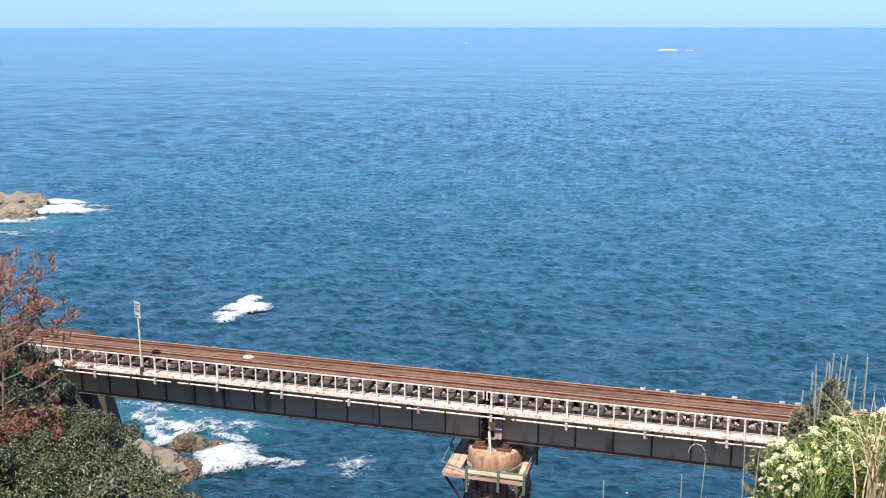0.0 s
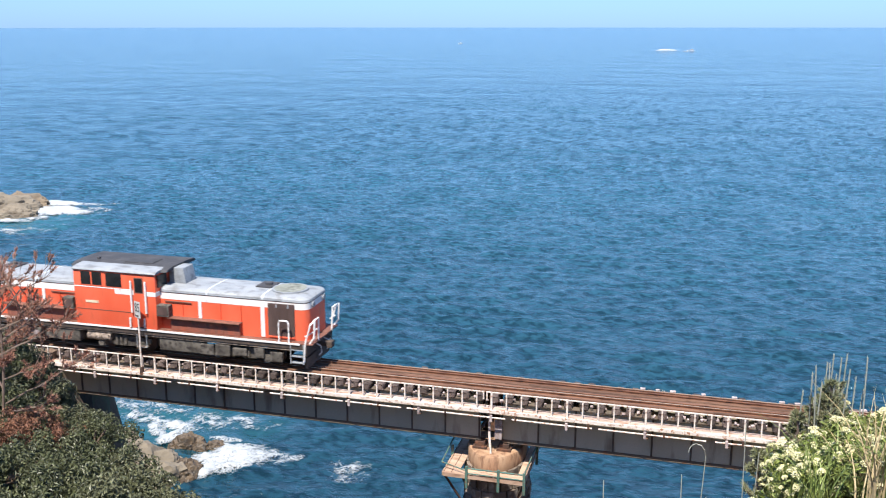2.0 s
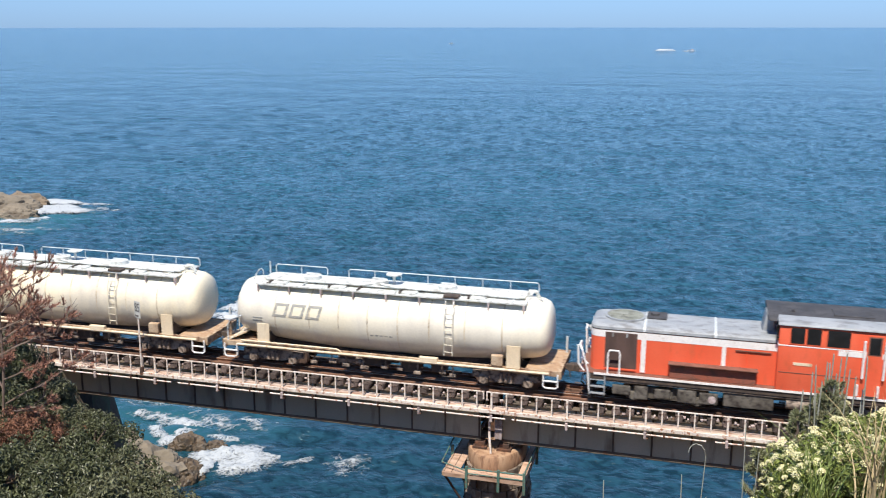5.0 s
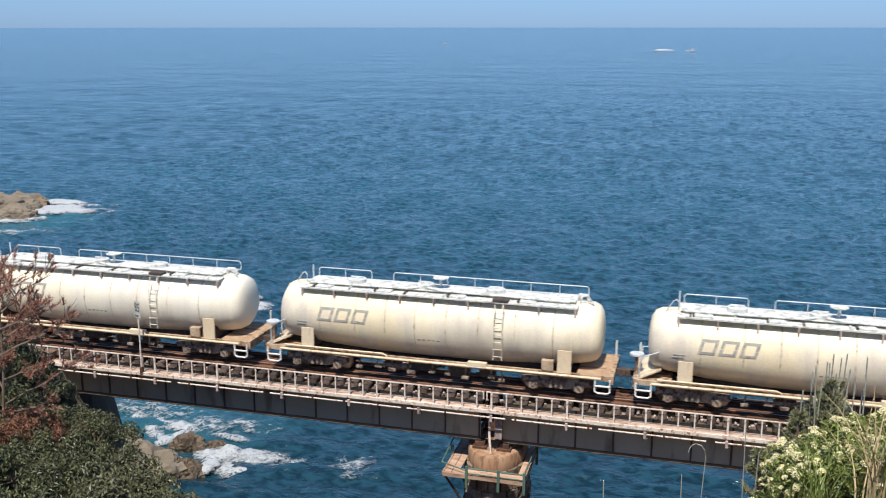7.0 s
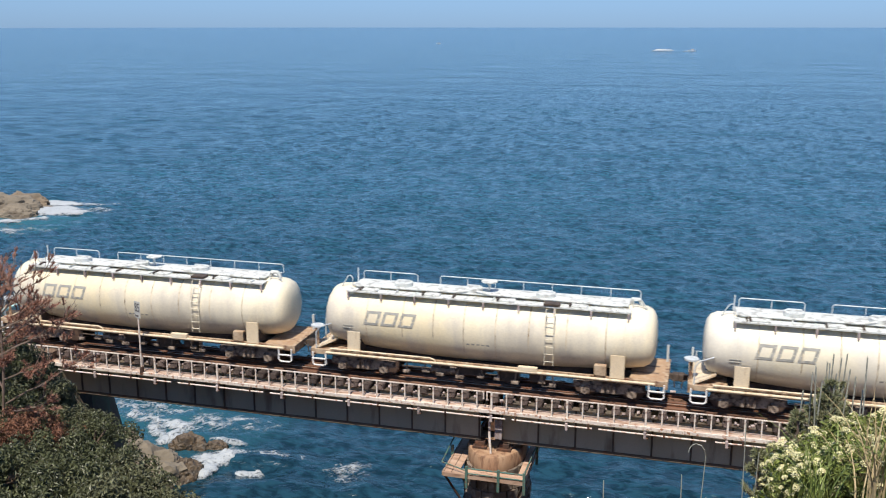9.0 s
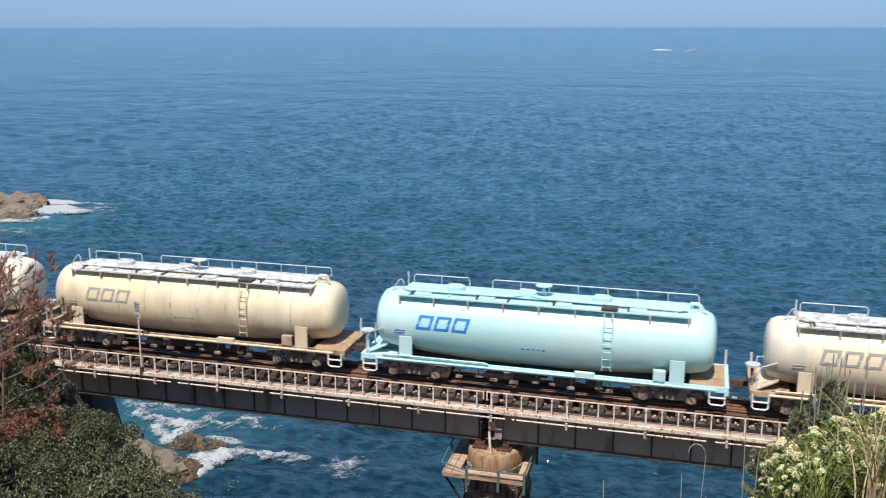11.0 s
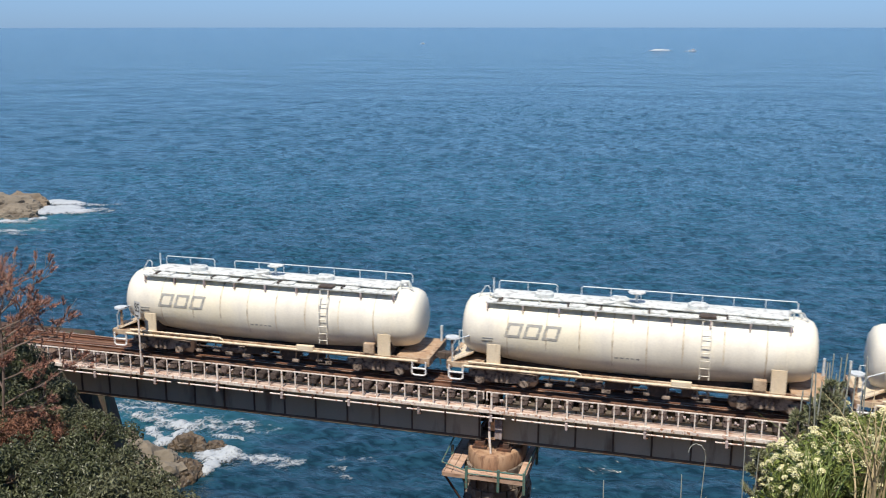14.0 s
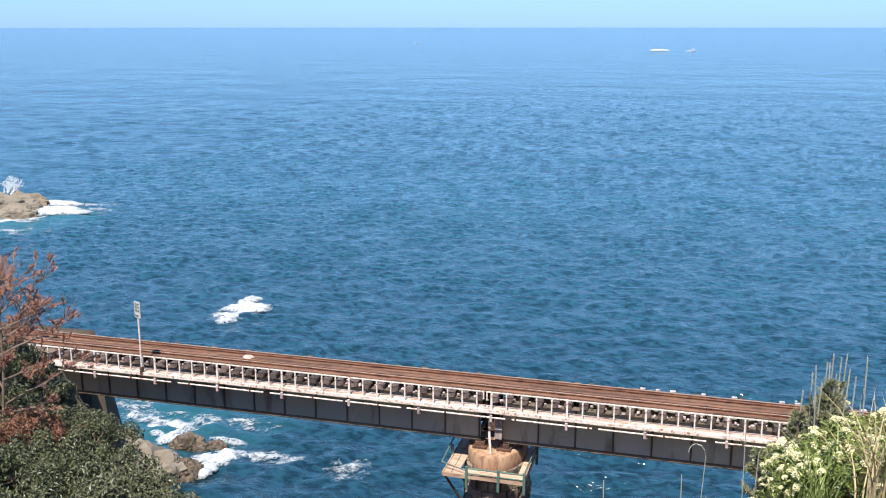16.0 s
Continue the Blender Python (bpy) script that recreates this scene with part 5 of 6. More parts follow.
islet_shore = foam("foam line along the islet's shore", [(-89.4, 80.2, 5.0, 1.3, 18, 0.9), (-95.5, 78.8, 5.0, 1.4, 10, 0.9), (-86.2, 83.2, 2.0, 1.2, 30, 0.7)], 10, 0.3, 0.3)
surf = [(reef_break, 0.12, 0.0), (outer_surf, 0.3, 0.4), (inner_surf, 0.35, 2.1), (channel, 0.25, 3.6), (streaks, 0.5, 3.0), (patch, 0.4, 1.0),
        (islet_surf, 0.6, 0.7), (islet_streaks, 0.8, 2.5), (islet_shore, 0.3, 3.3)]


def spray(label):
    """A burst of spray: a fan of many small torn drops."""
    rg = random.Random(17)
    b = B()
    for _ in range(520):
        a, h = rg.uniform(-1, 1), rg.random() ** 0.8
        p = Vector((a * (0.5 + 1.5 * h) + 0.5 * h, rg.uniform(-0.7, 0.7), 3.1 * h * (1 - 0.45 * a * a)))
        r = rg.uniform(0.05, 0.17) * (1.25 - 0.7 * h)
        bmesh.ops.create_icosphere(b, subdivisions=1, radius=r, matrix=Matrix.Translation(p) @ Matrix.Diagonal((1, 1, rg.uniform(0.8, 1.8), 1)))
    return tagged(part("spray", b, SPRAY, smooth=True), label, "spray", "surf", "stuff")


SPRAY = surface("white_spray_drops", (0.62, 0.66, 0.69), (0.55, 0.60, 0.63), 2, 0.8, 0, 0.0)
burst = spray("burst of white spray behind the islet")

# ---- boats ----
BOATWHITE = surface("boat_white", (0.8, 0.8, 0.8), (0.7, 0.7, 0.72), 1, 0.4, 0, 0.0)


def boat(name, ln, label):
    bt = thing(name, Matrix(), label, "boat", "boats")
    w, h = ln * 0.14, ln * 0.10
    secs = []
    for x, k in ((-0.5, 0.8), (-0.2, 1.0), (0.2, 0.95), (0.4, 0.55), (0.52, 0.05)):
        secs.append([(x * ln, -w * k, h), (x * ln, -w * k * 0.6, -0.1), (x * ln, w * k * 0.6, -0.1), (x * ln, w * k, h)])
    part("hull", loft(B(), secs), BOATWHITE, bt)
    part("cabin", box(B(), -0.25 * ln, 0.1 * ln, -w * 0.7, w * 0.7, h, h * 2.6, 0.1), BOATWHITE, bt)
    part("window_band", box(B(), -0.26 * ln, 0.105 * ln, -w * 0.71, w * 0.71, h * 1.8, h * 2.2), GLASSDARK, bt)
    part("mast", rod(B(), (-0.1 * ln, 0, h * 2.5), (-0.1 * ln, 0, h * 4.5), 0.06, 6), BOATWHITE, bt)
    return bt


far_boat = boat("fishing_boat", 9.0, "small white fishing boat far out at sea")
buoy_boat = boat("motor_boat", 7.0, "tiny white motor boat near the horizon")
wake = foam("white wake of a distant boat", [(0, 0, 15, 9, 0, 1.0)], 12, 2.6, 0.5, "wakes")
wake_tail = foam("broken white wake of a distant boat", [(0, 0, 5, 6, 0, 0.8), (9, 2, 3, 5, 0, 0.5)], 13, 0.8, 0.4, "wakes")


# ---- plants ----
LEAFGREEN = surface("glossy_grey_green_leaf", (0.072, 0.080, 0.040), (0.15, 0.155, 0.088), 2.0, 0.45, 0, 0.0, 30, vary=0.45, island=True)
LEAFDARK = surface("dark_shaded_shrub_leaf", (0.058, 0.068, 0.031), (0.10, 0.11, 0.055), 2.0, 0.5, 0, 0.0, 30, vary=0.45, island=True)
LEAFFRESH = surface("fresh_green_leaf", (0.105, 0.145, 0.032), (0.20, 0.23, 0.062), 2.0, 0.45, 0, 0.0, 30, vary=0.4, island=True)
LEAFBROWN = surface("withered_russet_leaf", (0.25, 0.115, 0.068), (0.18, 0.09, 0.058), 2.0, 0.8, 0, 0.0, 30, vary=0.45, island=True)
NEEDLE = surface("dead_pine_needle", (0.33, 0.155, 0.105), (0.24, 0.125, 0.09), 2.0, 0.8, 0, 0.0, 30, vary=0.4, island=True)
GRASSGREEN = surface("green_grass_blade", (0.14, 0.20, 0.045), (0.24, 0.27, 0.08), 1.5, 0.55, 0, 0.0, 30, vary=0.4, island=True)
GRASSDRY = surface("dry_straw_blade", (0.42, 0.34, 0.19), (0.33, 0.24, 0.13), 1.5, 0.7, 0, 0.0, 30, vary=0.35, island=True)
BARK = surface("grey_brown_bark", (0.14, 0.10, 0.075), (0.2, 0.15, 0.12), 6, 0.9, 0, 0.6, 30)
PETAL = surface("creamy_white_petal", (0.78, 0.74, 0.48), (0.70, 0.66, 0.38), 10, 0.7, 0, 0.0, 40, vary=0.15, island=True)
PINEGREEN = surface("grey_green_pine_needle", (0.14, 0.16, 0.075), (0.22, 0.225, 0.12), 2.0, 0.6, 0, 0.0, 30, vary=0.4, island=True)
SEEDHEAD = surface("greyish_seed_spike", (0.29, 0.30, 0.25), (0.42, 0.42, 0.36), 8, 0.8, 0, 0.2, 60, vary=0.3, island=True)


def leaf_mesh(name, pts, normals, length, width, rng, material, droop=0.25):
    """Many folded leaves, each of two halves along a midrib."""
    n = len(pts)
    nv = normals + rng.normal(0, 0.45, (n, 3))
    nv /= np.linalg.norm(nv, axis=1)[:, None]
    t = rng.normal(0, 1, (n, 3)) + normals * 0.6 + np.array((0, 0, 0.35))
    t -= (t * nv).sum(1)[:, None] * nv
    t /= np.linalg.norm(t, axis=1)[:, None]
    s = np.cross(nv, t)
    ln = length * rng.uniform(0.6, 1.25, (n, 1))
    wd = width * rng.uniform(0.7, 1.2, (n, 1))
    base = pts
    mid = pts + t * ln * 0.55
    tip = pts + t * ln - nv * ln * droop
    a = mid + s * wd * 0.5 + nv * wd * 0.22
    c = mid - s * wd * 0.5 + nv * wd * 0.22
    v = np.stack([base, a, tip, c], 1).reshape(-1, 3)
    k = np.arange(n)[:, None] * 4
    f = np.concatenate([k + np.array([[0, 1, 2]]), k + np.array([[0, 2, 3]])], 0)
    me = bpy.data.meshes.new(name)
    me.from_pydata(v.tolist(), [], f.tolist())
    me.materials.append(material)
    return me


def crown_points(rng, lumps, n, size, spread=0.16):
    """Points scattered on a crown made of uneven lumps."""
    c = []
    for k in range(lumps):
        a, h = rng.uniform(0, math.tau), rng.uniform(0.15, 1.0)
        rr = math.sqrt(max(0, 1 - (h - 0.15) ** 2)) * rng.uniform(0.25, 0.85)
        c.append((rr * math.cos(a), rr * math.sin(a), h * 0.85, rng.uniform(0.16, 0.36)))
    c = np.array(c)
    w = c[:, 3] ** 2
    i = rng.choice(lumps, n, p=w / w.sum())
    d = rng.normal(0, 1, (n, 3))
    d[:, 2] = np.abs(d[:, 2]) * 0.9 + rng.normal(0, 0.25, n)
    d /= np.linalg.norm(d, axis=1)[:, None]
    rad = c[i, 3:4] * (1 - np.abs(rng.normal(0, spread, (n, 1))))
    return (c[i, :3] + d * rad) * np.array(size), d, c


def shrub(name, seed, size, leaves, ln, wd, material, label, group, stems=BARK):
    rng = np.random.RandomState(seed)
    sh = thing(name, Matrix(), label, "shrub", group)
    pts, nrm, c = crown_points(rng, 22, leaves, size, 0.3)
    o = new("crown", leaf_mesh("crown", pts, nrm, ln, wd, rng, material))
    o.parent = sh
    b = B()
    for k in range(len(c)):
        e = c[k, :3] * np.array(size) * 0.95
        m = e * 0.5 + rng.normal(0, 0.08, 3) * size[0]
        pipe(b, [(0, 0, -0.4), tuple(m * np.array((0.8, 0.8, 1.0))), tuple(e)], 0.018 * size[2] + 0.006, 5)
    part("stem", b, stems, sh)
    return sh


def place(master, u, r, scale, turn, dz=0.0, first=False, tilt=0):
    x, y = spot(u, r)
    m = pose(x, y, land(x, y) + dz, tilt, 0, turn) @ Matrix.Diagonal((scale, scale, scale, 1))
    if first:
        master.matrix_basis = m
        return master
    o = copy_thing(master, Matrix())
    o.matrix_basis = m
    return o


rnd = random.Random(21)
green = [shrub("coastal_shrub", 31 + k, (1.7, 1.7, 2.0), 5200, 0.14, 0.07, LEAFGREEN, "dense grey-green coastal shrub on the slope", "slope shrubs") for k in range(3)]
dark = [shrub("coastal_shrub", 41 + k, (1.7, 1.7, 2.1), 4800, 0.14, 0.07, LEAFDARK, "dark green coastal shrub beside the abutment", "slope shrubs") for k in range(2)]
brown = shrub("withered_shrub", 51, (1.5, 1.5, 1.4), 2600, 0.14, 0.05, LEAFBROWN, "withered russet shrub on the slope", "withered shrubs")
used = set()


def plant(master, *a, **k):
    first = master.name not in used
    used.add(master.name)
    return place(master, *a, first=first, **k)


# lower belt of shrubs, then the taller ones by the abutment
for u, r, s in ((-12.4, 25.0, 1.05), (-10.8, 25.6, 1.1), (-9.4, 26.2, 1.0), (-8.2, 25.6, 0.9), (-7.2, 25.0, 0.8), (-12.2, 27.4, 1.0), (-10.4, 28.2, 0.9),
                (-11.4, 23.2, 1.1), (-9.6, 23.6, 1.1), (-8.0, 23.4, 1.0), (-6.9, 23.2, 0.8), (-13.4, 25.6, 1.1), (-12.9, 23.4, 1.1), (-11.9, 21.6, 1.1), (-10.2, 21.6, 1.1), (-8.4, 21.4, 1.1), (-6.8, 21.6, 0.9)):
    # the darker leaf colour at far left stands in for deep shade
    plant(rnd.choice(dark if u < -10.3 else green), u, r, s, rnd.uniform(0, 360), dz=-0.95)
for u, r, s in ((-15.6, 33.0, 1.15), (-14.5, 32.4, 1.0), (-16.6, 33.6, 1.2), (-13.9, 31.4, 0.8), (-15.0, 30.6, 1.0), (-14.2, 29.4, 0.8), (-15.9, 31.4, 1.0), (-13.3, 29.4, 0.75), (-17.6, 35.0, 1.1), (-11.5, 29.2, 0.75), (-12.1, 30.4, 0.7)):
    plant(rnd.choice(dark if rnd.random() < 0.6 else green), u, r, s, rnd.uniform(0, 360), dz=-0.3)
for u, r, s in ((-14.0, 29.0, 0.8), (-13.2, 28.8, 0.7), (-12.3, 28.8, 0.6), (-15.8, 32.2, 0.9), (-16.4, 32.6, 1.0)):
    plant(brown, u, r, s, rnd.uniform(0, 360), dz=0.35)

o = copy_thing(dark[0], Matrix())
o.matrix_basis = pose(-20.2, 2.2, -1.9) @ Matrix.Diagonal((0.6, 0.6, 0.6, 1))


def dead_pine(seed, x, y, z, turn):
    rng = random.Random(seed)
    p = thing("dead_pine", pose(x, y, z, 0, 0, turn), "dying pine with bare twigs and russet needle tufts", "tree")
    b, tips = B(), []

    def grow(at, way, ln, r, depth):
        mid = at + way * ln * 0.5 + Vector((rng.uniform(-1, 1), rng.uniform(-1, 1), rng.uniform(-.5, 1))) * ln * 0.08
        end = at + way * ln
        pipe(b, [at, mid, end], r, 5)
        if depth == 0:
            tips.append((end, way))
            return
        if depth <= 2:
            tips.append((mid, way))
        for k in range(rng.choice((2, 3, 3))):
            w = (way + Vector((rng.uniform(-1, 1), rng.uniform(-1, 1), rng.uniform(-0.35, 0.75))) * 0.75).normalized()
            grow(mid.lerp(end, rng.uniform(0.2, 1)), w, ln * rng.uniform(0.55, 0.8), r * 0.6, depth - 1)

    pipe(b, [Vector((0, 0, -0.5)), Vector((0.1, 0, 1.6)), Vector((0.3, 0, 3.4)), Vector((0.3, 0.1, 5.4))], 0.045, 8)
    for k in range(9):
        z0 = 1.8 + k * 0.42
        a = rng.uniform(-0.9, 0.9) if k % 2 else rng.uniform(0, 6.28)
        grow(Vector((0.25, 0, z0)), Vector((math.cos(a), math.sin(a), 0.45)).normalized(), rng.uniform(0.9, 1.5), 0.028, 3)
    part("trunk", b, BARK, p)
    r2 = np.random.RandomState(seed)
    vs, fs = [], []
    for at, way in tips:
        if r2.rand() < 0.15:
            continue
        for _ in range(38):
            d = Vector(r2.normal(0, 1, 3)) * 0.7 + way + Vector((0, 0, 0.4))
            d.normalize()
            s = d.orthogonal().normalized() * 0.012
            o = at + way * r2.uniform(-0.22, 0.05)
            e = o + d * r2.uniform(0.10, 0.2)
            i = len(vs)
            vs += [o - s, o + s, e]
            fs.append((i, i + 1, i + 2))
    me = bpy.data.meshes.new("needles")
    me.from_pydata(vs, [], fs)
    me.materials.append(NEEDLE)
    nd = new("needles", me)
    nd.parent = p
    tagged(nd, "russet dead needle tufts", kind="stuff")
    return p


for k, (u, r, tn) in enumerate(((-14.6, 29.6, 10), (-15.6, 30.6, 120), (-16.4, 32.4, 250))):
    x, y = spot(u, r)
    dead_pine(70 + k, x, y, land(x, y) - 0.6, tn)


# ---- knoll near the lookout ----
def flower_head_mesh(seed):
    rng = np.random.RandomState(seed)
    b = B()
    for _ in range(70):
        a, q = rng.uniform(0, math.tau), math.sqrt(rng.uniform(0, 1))
        p = Vector((0.075 * q * math.cos(a), 0.075 * q * math.sin(a), 0.05 * (1 - q * q) + rng.uniform(-0.008, 0.008)))
        t = Matrix.Translation(p) @ Euler(rng.uniform(-0.7, 0.7, 3)).to_matrix().to_4x4()
        vs = [b.verts.new(t @ Vector((0.014 * math.cos(k * math.tau / 5), 0.014 * math.sin(k * math.tau / 5), 0.004))) for k in range(5)]
        c = b.verts.new(t @ Vector((0, 0, -0.004)))
        for k in range(5):
            b.faces.new((c, vs[k], vs[(k + 1) % 5]))
    me = bpy.data.meshes.new("flower_head")
    b.to_mesh(me)
    b.free()
    me.materials.append(PETAL)
    return me


HEADS = [flower_head_mesh(k) for k in range(3)]


def flowering_shrub(seed, heads):
    sh = shrub("flowering_shrub", seed, (0.85, 0.85, 1.0), 2600, 0.085, 0.034, LEAFFRESH, "leafy shrub covered in creamy white flower heads", "flowering shrubs")
    rng = np.random.RandomState(seed + 5)
    pts, nrm, _ = crown_points(np.random.RandomState(seed), 22, 600, (0.85, 0.85, 1.0), 0.05)
    got = [k for k in rng.permutation(600) if nrm[k][2] > 0.1][:heads]
    for k in got:
        f = new("flower_head", HEADS[k % 3])
        f.parent = sh
        s = rng.uniform(0.4, 0.85)
        f.matrix_basis = Matrix.Translation(Vector(pts[k]) + Vector(nrm[k]) * 0.05) @ Vector((nrm[k][0] * 0.7, nrm[k][1] * 0.7, abs(nrm[k][2]) + 0.5)).to_track_quat("Z", "Y").to_matrix().to_4x4() @ Matrix.Diagonal((s, s, s, 1))
    return sh


def grass_mesh(seed, blades, height, width, material, lean=0.5):
    rng = np.random.RandomState(seed)
    vs, fs = [], []
    for _ in range(blades):
        a = rng.uniform(0, math.tau)
        d = np.array((math.cos(a), math.sin(a), 0))
        s = np.array((-d[1], d[0], 0)) * width * rng.uniform(0.5, 1.1)
        o = np.array((*rng.normal(0, 0.09, 2), -0.05))
        h = height * rng.uniform(0.45, 1.15)
        ln = lean * rng.uniform(0.15, 1.3)
        i = len(vs)
        for k in range(5):
            t = k / 4
            p = o + d * h * ln * t ** 2 + np.array((0, 0, h * t * (1 - 0.28 * ln * t * t)))
            w = (1 - t) ** 0.6 * 0.5
            vs += [tuple(p - s * w), tuple(p + s * w)]
            if k:
                q = i + 2 * k
                fs.append((q - 2, q - 1, q + 1, q))
    me = bpy.data.meshes.new("grass")
    me.from_pydata(vs, [], fs)
    me.materials.append(material)
    return me


tuft_green = [grass_mesh(80 + k, 30, 0.7, 0.03, GRASSGREEN, 0.8) for k in range(3)]
tuft_dry = [grass_mesh(90 + k, 22, 0.95, 0.02, GRASSDRY, 0.6) for k in range(2)]


def tuft(u, r, s, meshes, label, name="grass_tuft", dz=0.0):
    x, y = spot(u, r)
    o = tagged(new(name, rnd.choice(meshes)), label, "grass", "grass on the knoll")
    o.matrix_basis = pose(x, y, land(x, y) + dz, 0, 0, rnd.uniform(0, 360)) @ Matrix.Diagonal((s, s, s * rnd.uniform(0.85, 1.2), 1))
    return o


fl = [flowering_shrub(61, 120), flowering_shrub(62, 85)]
for q, r, s in ((0.45, 9.6, 0.85), (0.48, 9.8, 0.9), (0.53, 9.6, 0.9), (0.465, 8.8, 0.85), (0.43, 9.2, 0.65), (0.445, 8.2, 0.7), (0.50, 8.6, 0.8), (0.55, 8.6, 0.85), (0.425, 8.4, 0.55), (0.475, 10.6, 0.8), (0.52, 10.8, 0.8), (0.56, 10.2, 0.85), (0.435, 7.6, 0.6), (0.47, 7.4, 0.7)):
    plant(rnd.choice(fl), q * r, r, s * 1.1, rnd.uniform(0, 360), dz=-0.05)
for k in range(60):
    r = rnd.uniform(6.6, 9.6)
    q = rnd.uniform(0.41, 0.60)
    tuft(q * r, r, rnd.uniform(0.5, 0.95), tuft_green, "tuft of long green grass on the knoll")
for k in range(80):
    r = rnd.uniform(6.6, 9.8)
    q = rnd.uniform(0.46, 0.60)
    tuft(q * r, r, rnd.uniform(0.6, 1.1), tuft_dry, "tuft of dry straw-coloured grass on the knoll", "dry_grass_tuft")


def reed(px_q, r, top_z, lean, spike=True, hook=False):
    """A tall stalk whose tip stands top_z above the rails."""
    x, y = spot(px_q * r, r)
    z = land(x, y)
    h = top_z - z
    b = B()
    if hook:
        pts = [(0, 0, -0.1), (0.0, 0, h - 0.6), (0.02, 0, h - 0.14), (0.005, 0, h - 0.06), (-0.03, 0, h - 0.015), (-0.08, 0, h), (-0.12, 0, h - 0.02), (-0.145, 0, h - 0.06), (-0.15, 0, h - 0.1)]
    else:
        pts = [(0, 0, -0.1), (lean * 0.3, 0, h * 0.55), (lean, 0, h)]
    o = tagged(part("reed_stalk", pipe(b, pts, 0.0075 if spike else 0.005, 6), SEEDHEAD), "tall thin dry stalk above the grass", "stalk", "stalks on the knoll")
    if spike:
        b = B()
        rg = random.Random(int(px_q * 1000))
        for k in range(60):
            t = rg.uniform(0.72, 1.0)
            p = Vector((lean * t, 0, h * t))
            d = Vector((rg.uniform(-1, 1), rg.uniform(-1, 1), 2.2)).normalized() * 0.03
            rod(b, p, p + d, 0.004, 3, 0.001)
        s = part("seed_spike", b, SEEDHEAD, o)
    o.matrix_basis = pose(x, y, z, 0, 0, rnd.uniform(-20, 20))
    return o


def tip(py, r):
    w = -(py - 441) / 1700
    c, s = 0.9743, 0.2252
    return EYE[2] - r * (s - w * c) / (c + w * s)


for px, py, r, lean, spike in ((1412, 693, 9.6, 0.05, True), (1438, 662, 9.8, -0.02, True), (1446, 675, 9.7, 0.04, True), (1459, 642, 9.9, 0.0, True), (1466, 628, 10.0, 0.02, True), (1472, 645, 9.8, -0.05, True),
                               (1478, 635, 9.9, 0.03, True), (1484, 626, 9.9, 0.05, True), (1490, 655, 9.8, 0.06, True), (1508, 668, 9.7, 0.02, True), (1532, 634, 9.4, -0.02, True), (1518, 690, 9.5, 0.05, True),
                               (1330, 750, 9.0, -0.03, False), (1342, 800, 8.8, 0.05, False), (1222, 842, 9.0, -0.04, False), (1256, 880, 9.0, 0.03, False), (1080, 852, 8.5, -0.03, False), (1450, 650, 9.6, -0.06, True), (1463, 660, 9.7, 0.08, True)):
    reed((px - 784) / 1700 / 0.94, r, tip(py, r), lean, spike)
for px, py, r in ((1408, 806, 8.7), (1432, 790, 8.6), (1412, 846, 8.0)):
    qx = (px - 784) / 1700 / 0.94
    gx, gy = spot(qx * r, r)
    plant(rnd.choice(fl), qx * r, r, min(0.55, max(0.25, (tip(py, r) - land(gx, gy) + 0.1) / 1.1)), rnd.uniform(0, 360), dz=-0.05)


def pine_sapling(q, r, h, seed):
    x, y = spot(q * r, r)
    p = thing("pine_sapling", pose(x, y, land(x, y)), "small green pine sapling with upright shoots", "sapling", "saplings on the knoll")
    rng = np.random.RandomState(seed)
    b = B()
    pipe(b, [(0, 0, -0.1), (0.02, 0, h * 0.5), (0, 0, h * 0.95)], 0.014, 6)
    vs, fs = [], []
    for k in range(40):
        z0 = h - rng.uniform(0.02, min(0.6, 0.7 * h))
        a = rng.uniform(0, math.tau)
        e = Vector((math.cos(a), math.sin(a), 0.9)).normalized() * (0.05 + 0.13 * min(1, (h - z0) / 0.5))
        o = Vector((0, 0, z0))
        pipe(b, [o, o + e], 0.006, 4)
        for _ in range(60):
            s0 = o + e * rng.uniform(0.2, 1.05)
            d = Vector(rng.normal(0, 1, 3)) + e.normalized() * 1.2 + Vector((0, 0, 0.8))
            d = d.normalized() * rng.uniform(0.04, 0.075)
            w = d.orthogonal().normalized() * 0.0045
            i = len(vs)
            vs += [s0 - w, s0 + w, s0 + d]
            fs.append((i, i + 1, i + 2))
    part("stem", b, BARK, p)
    me = bpy.data.meshes.new("needles")
    me.from_pydata(vs, [], fs)
    me.materials.append(PINEGREEN)
    nd = new("needles", me)
    nd.parent = p
    tagged(nd, kind="stuff")


for px, py, r, sd in ((1460, 690, 9.8, 2), (1470, 674, 9.7, 3), (1483, 680, 9.9, 4), (1440, 712, 9.9, 1), (1417, 732, 9.6, 6), (1352, 800, 9.3, 9), (1380, 786, 9.4, 10)):
    qx = (px - 784) / 1700 / 0.94
    gx, gy = spot(qx * r, r)
    pine_sapling(qx, r, max(0.35, tip(py, r) - land(gx, gy)), sd)
reed((1245 - 784) / 1700 / 0.925, 9.0, tip(787, 9.0), 0, False, True)


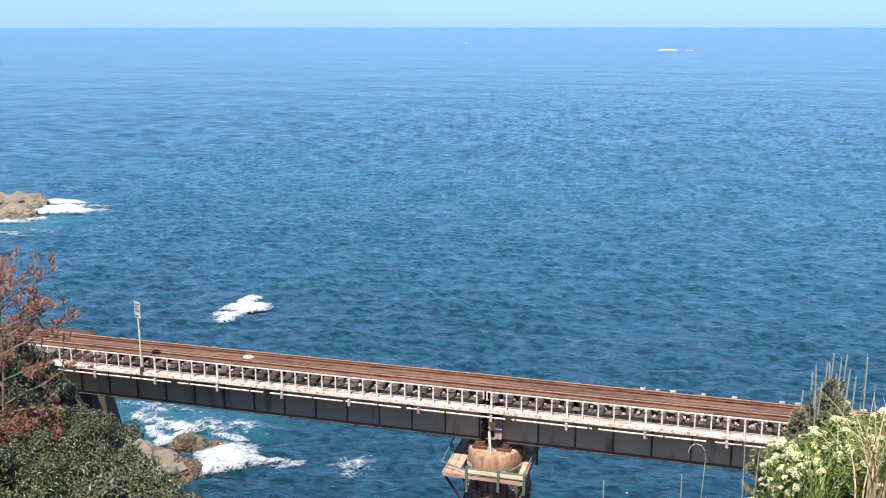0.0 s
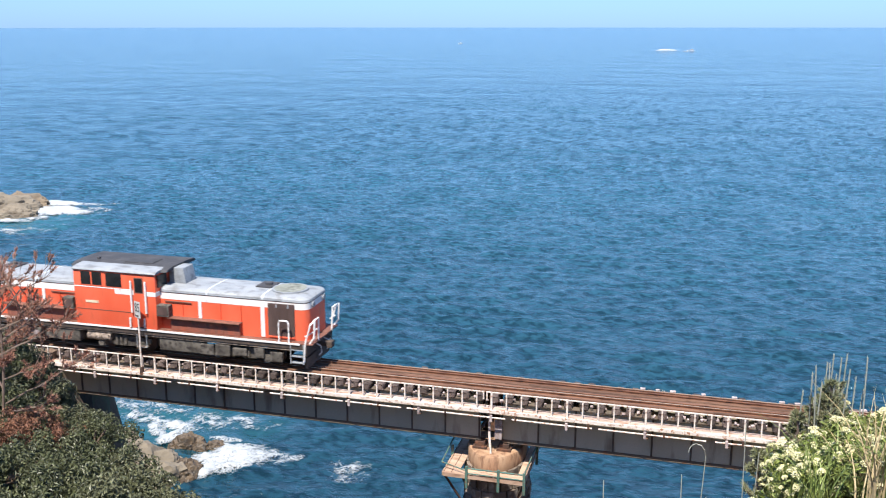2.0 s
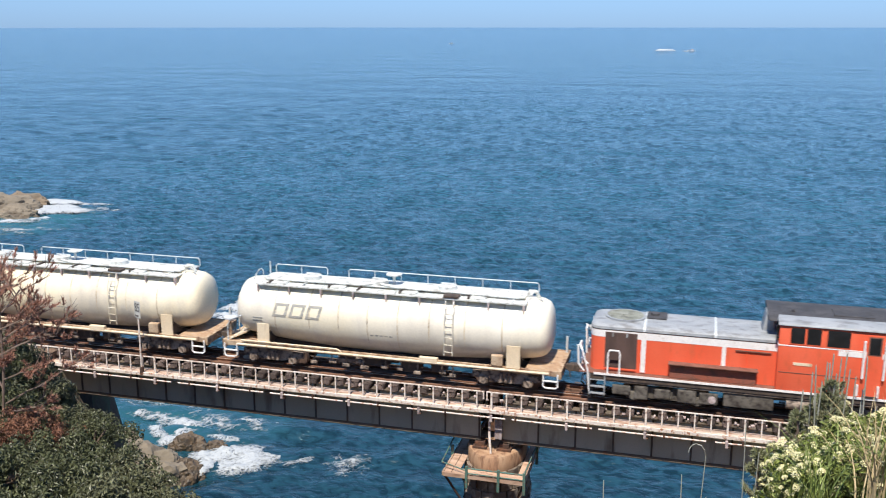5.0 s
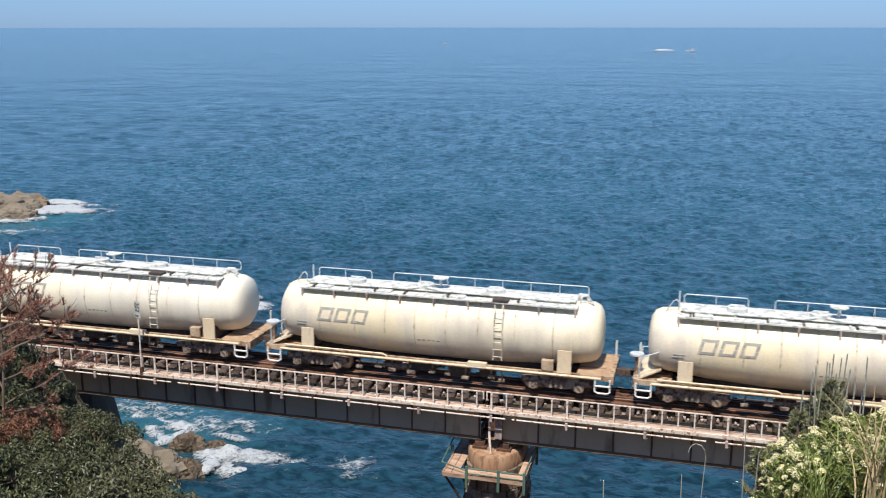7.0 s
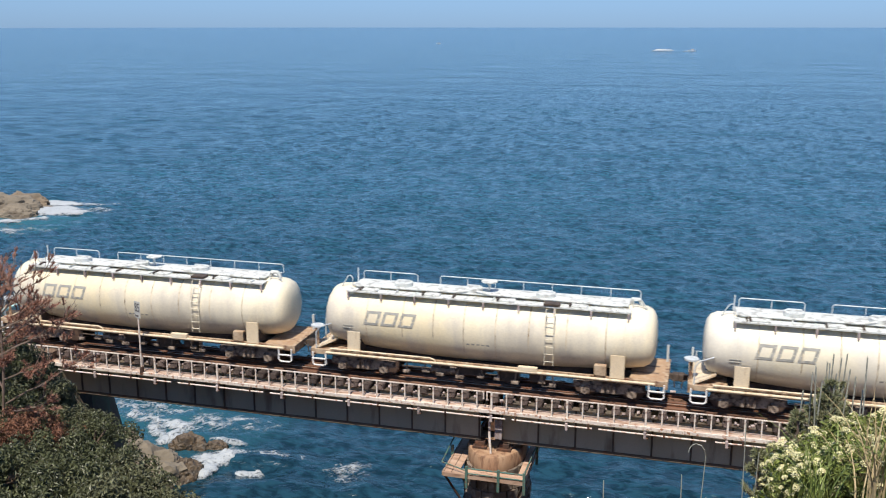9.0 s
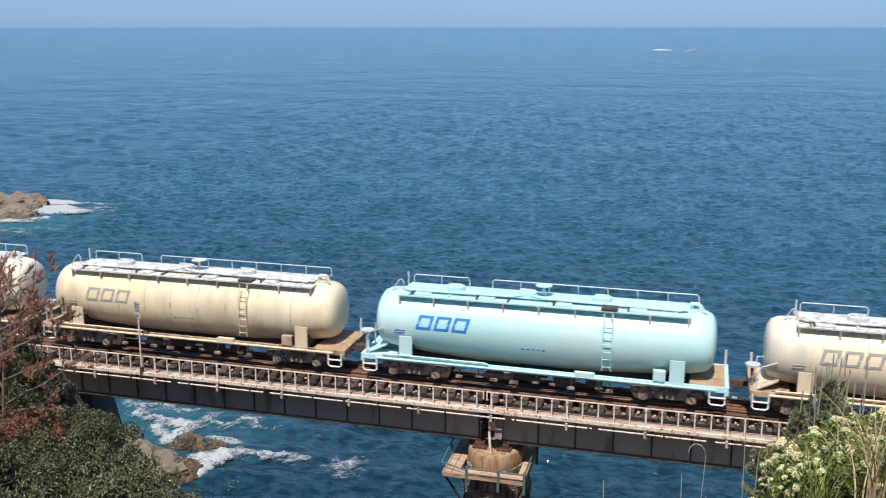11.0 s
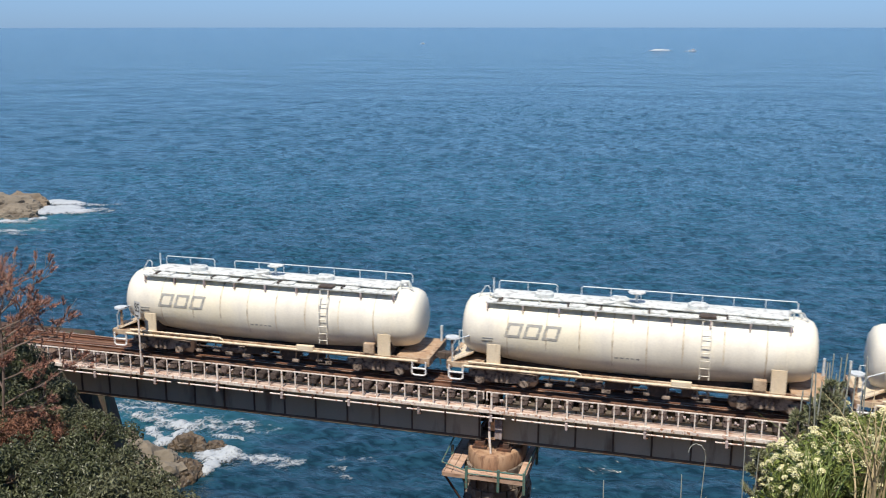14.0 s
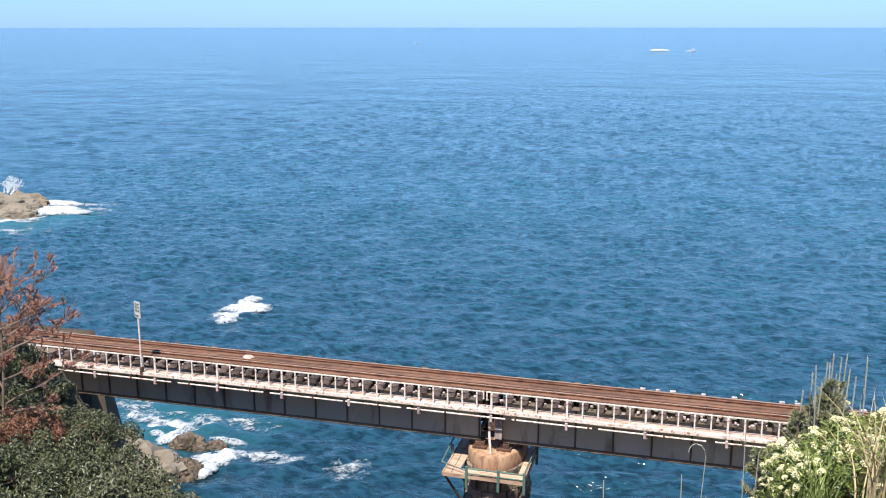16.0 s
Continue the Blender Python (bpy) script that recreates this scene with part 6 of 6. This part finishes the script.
# ---- what moves ----
def motions():
    # run of the train's front coupler along the track, with its slight change of speed
    lag = ((0.0, -37.42), (1.2, -37.54), (2.5, -37.68), (4.2, -37.85), (6.3, -37.88), (8.6, -37.87), (11.0, -37.66), (13.0, -37.24), (14.0, -37.08), (15.0, -36.82), (16.0, -36.48))
    run = [(t, 15.35 * t + d) for t, d in lag]
    walk(loco_front, [(t, TRACK @ pose(s - 9.0, 0, 0)) for t, s in run])
    walk(loco_rear, [(t, TRACK @ pose(s - 27.0, 0, 0)) for t, s in run])
    for k, w in enumerate(wagons):
        walk(w, [(t, TRACK @ pose(s - 36.0 - 14.4 * (k + 0.5), 0, 0)) for t, s in run])
    # wheels roll with the train, one row for each thirtieth of a second
    times, ways = [a for a, _ in run], [b for _, b in run]
    rows = [(k / FPS, float(np.interp(k / FPS, times, ways))) for k in range(16 * FPS + 1)]
    for unit in (loco_front, loco_rear, *wagons):
        for o in unit.children:
            if o.name.startswith("wheelset"):
                at = o.matrix_basis.translation.copy()
                walk(o, [(t, pose(*at, 0, math.degrees((s - ways[0]) / 0.43), 0)) for t, s in rows])
    # swell lifts and drags the surf
    for o, reach, phase in surf:
        m0 = o.matrix_basis.copy()
        walk(o, [(t, Matrix.Translation((0.6 * reach * math.sin(t * 0.9 + phase), reach * math.cos(t * 0.9 + phase), -0.05 + 0.06 * math.sin(t * 1.1 + phase * 2))) @ m0) for t in range(0, 17, 1)])
    # the first big surge runs out and sinks back into the sea
    m0 = surge.matrix_basis.copy()
    walk(surge, [(t, Matrix.Translation((dx, 0, dz)) @ m0) for t, dx, dz in ((0, -0.3, -0.03), (1, 0, 0), (2.5, 0.3, 0.0), (4, 0.6, -0.03), (6.5, 0.9, -0.2), (8, 1.0, -0.36), (9.5, 1.0, -0.6), (16, 1.0, -0.8))])
    walk(burst, [(t, pose(-100.8, 95.5, SEA + dz)) for t, dz in ((0, -4), (15.2, -4), (15.5, -2), (15.75, 0.2), (16.0, 0.9))])
    walk(buoy_boat, [(0.0, pose(-381, 1545, SEA + 0.6, 0, 0, 205)), (16.0, pose(-454, 1501, SEA + 0.6, 0, 0, 205))])
    walk(far_boat, [(0.0, pose(-13.0, 1134, SEA + 0.2, 0, 0, 195)), (16.0, pose(-11.0, 1133, SEA + 0.2, 0, 0, 195))])
    walk(wake, [(0.0, pose(-39.0, 1121, SEA + 0.6, 0, 0, 15)), (16.0, pose(-48.0, 1117, SEA + 0.6, 0, 0, 15))])
    walk(wake_tail, [(0.0, pose(-16.0, 1131, SEA, 0, 0, 15)), (16.0, pose(-13.0, 1131, SEA, 0, 0, 15))])
    walk(sea, [(0.0, pose(0, 0, SEA)), (8.0, pose(-2.0, -10.0, SEA)), (16.0, pose(-4.0, -20.0, SEA))])


motions()
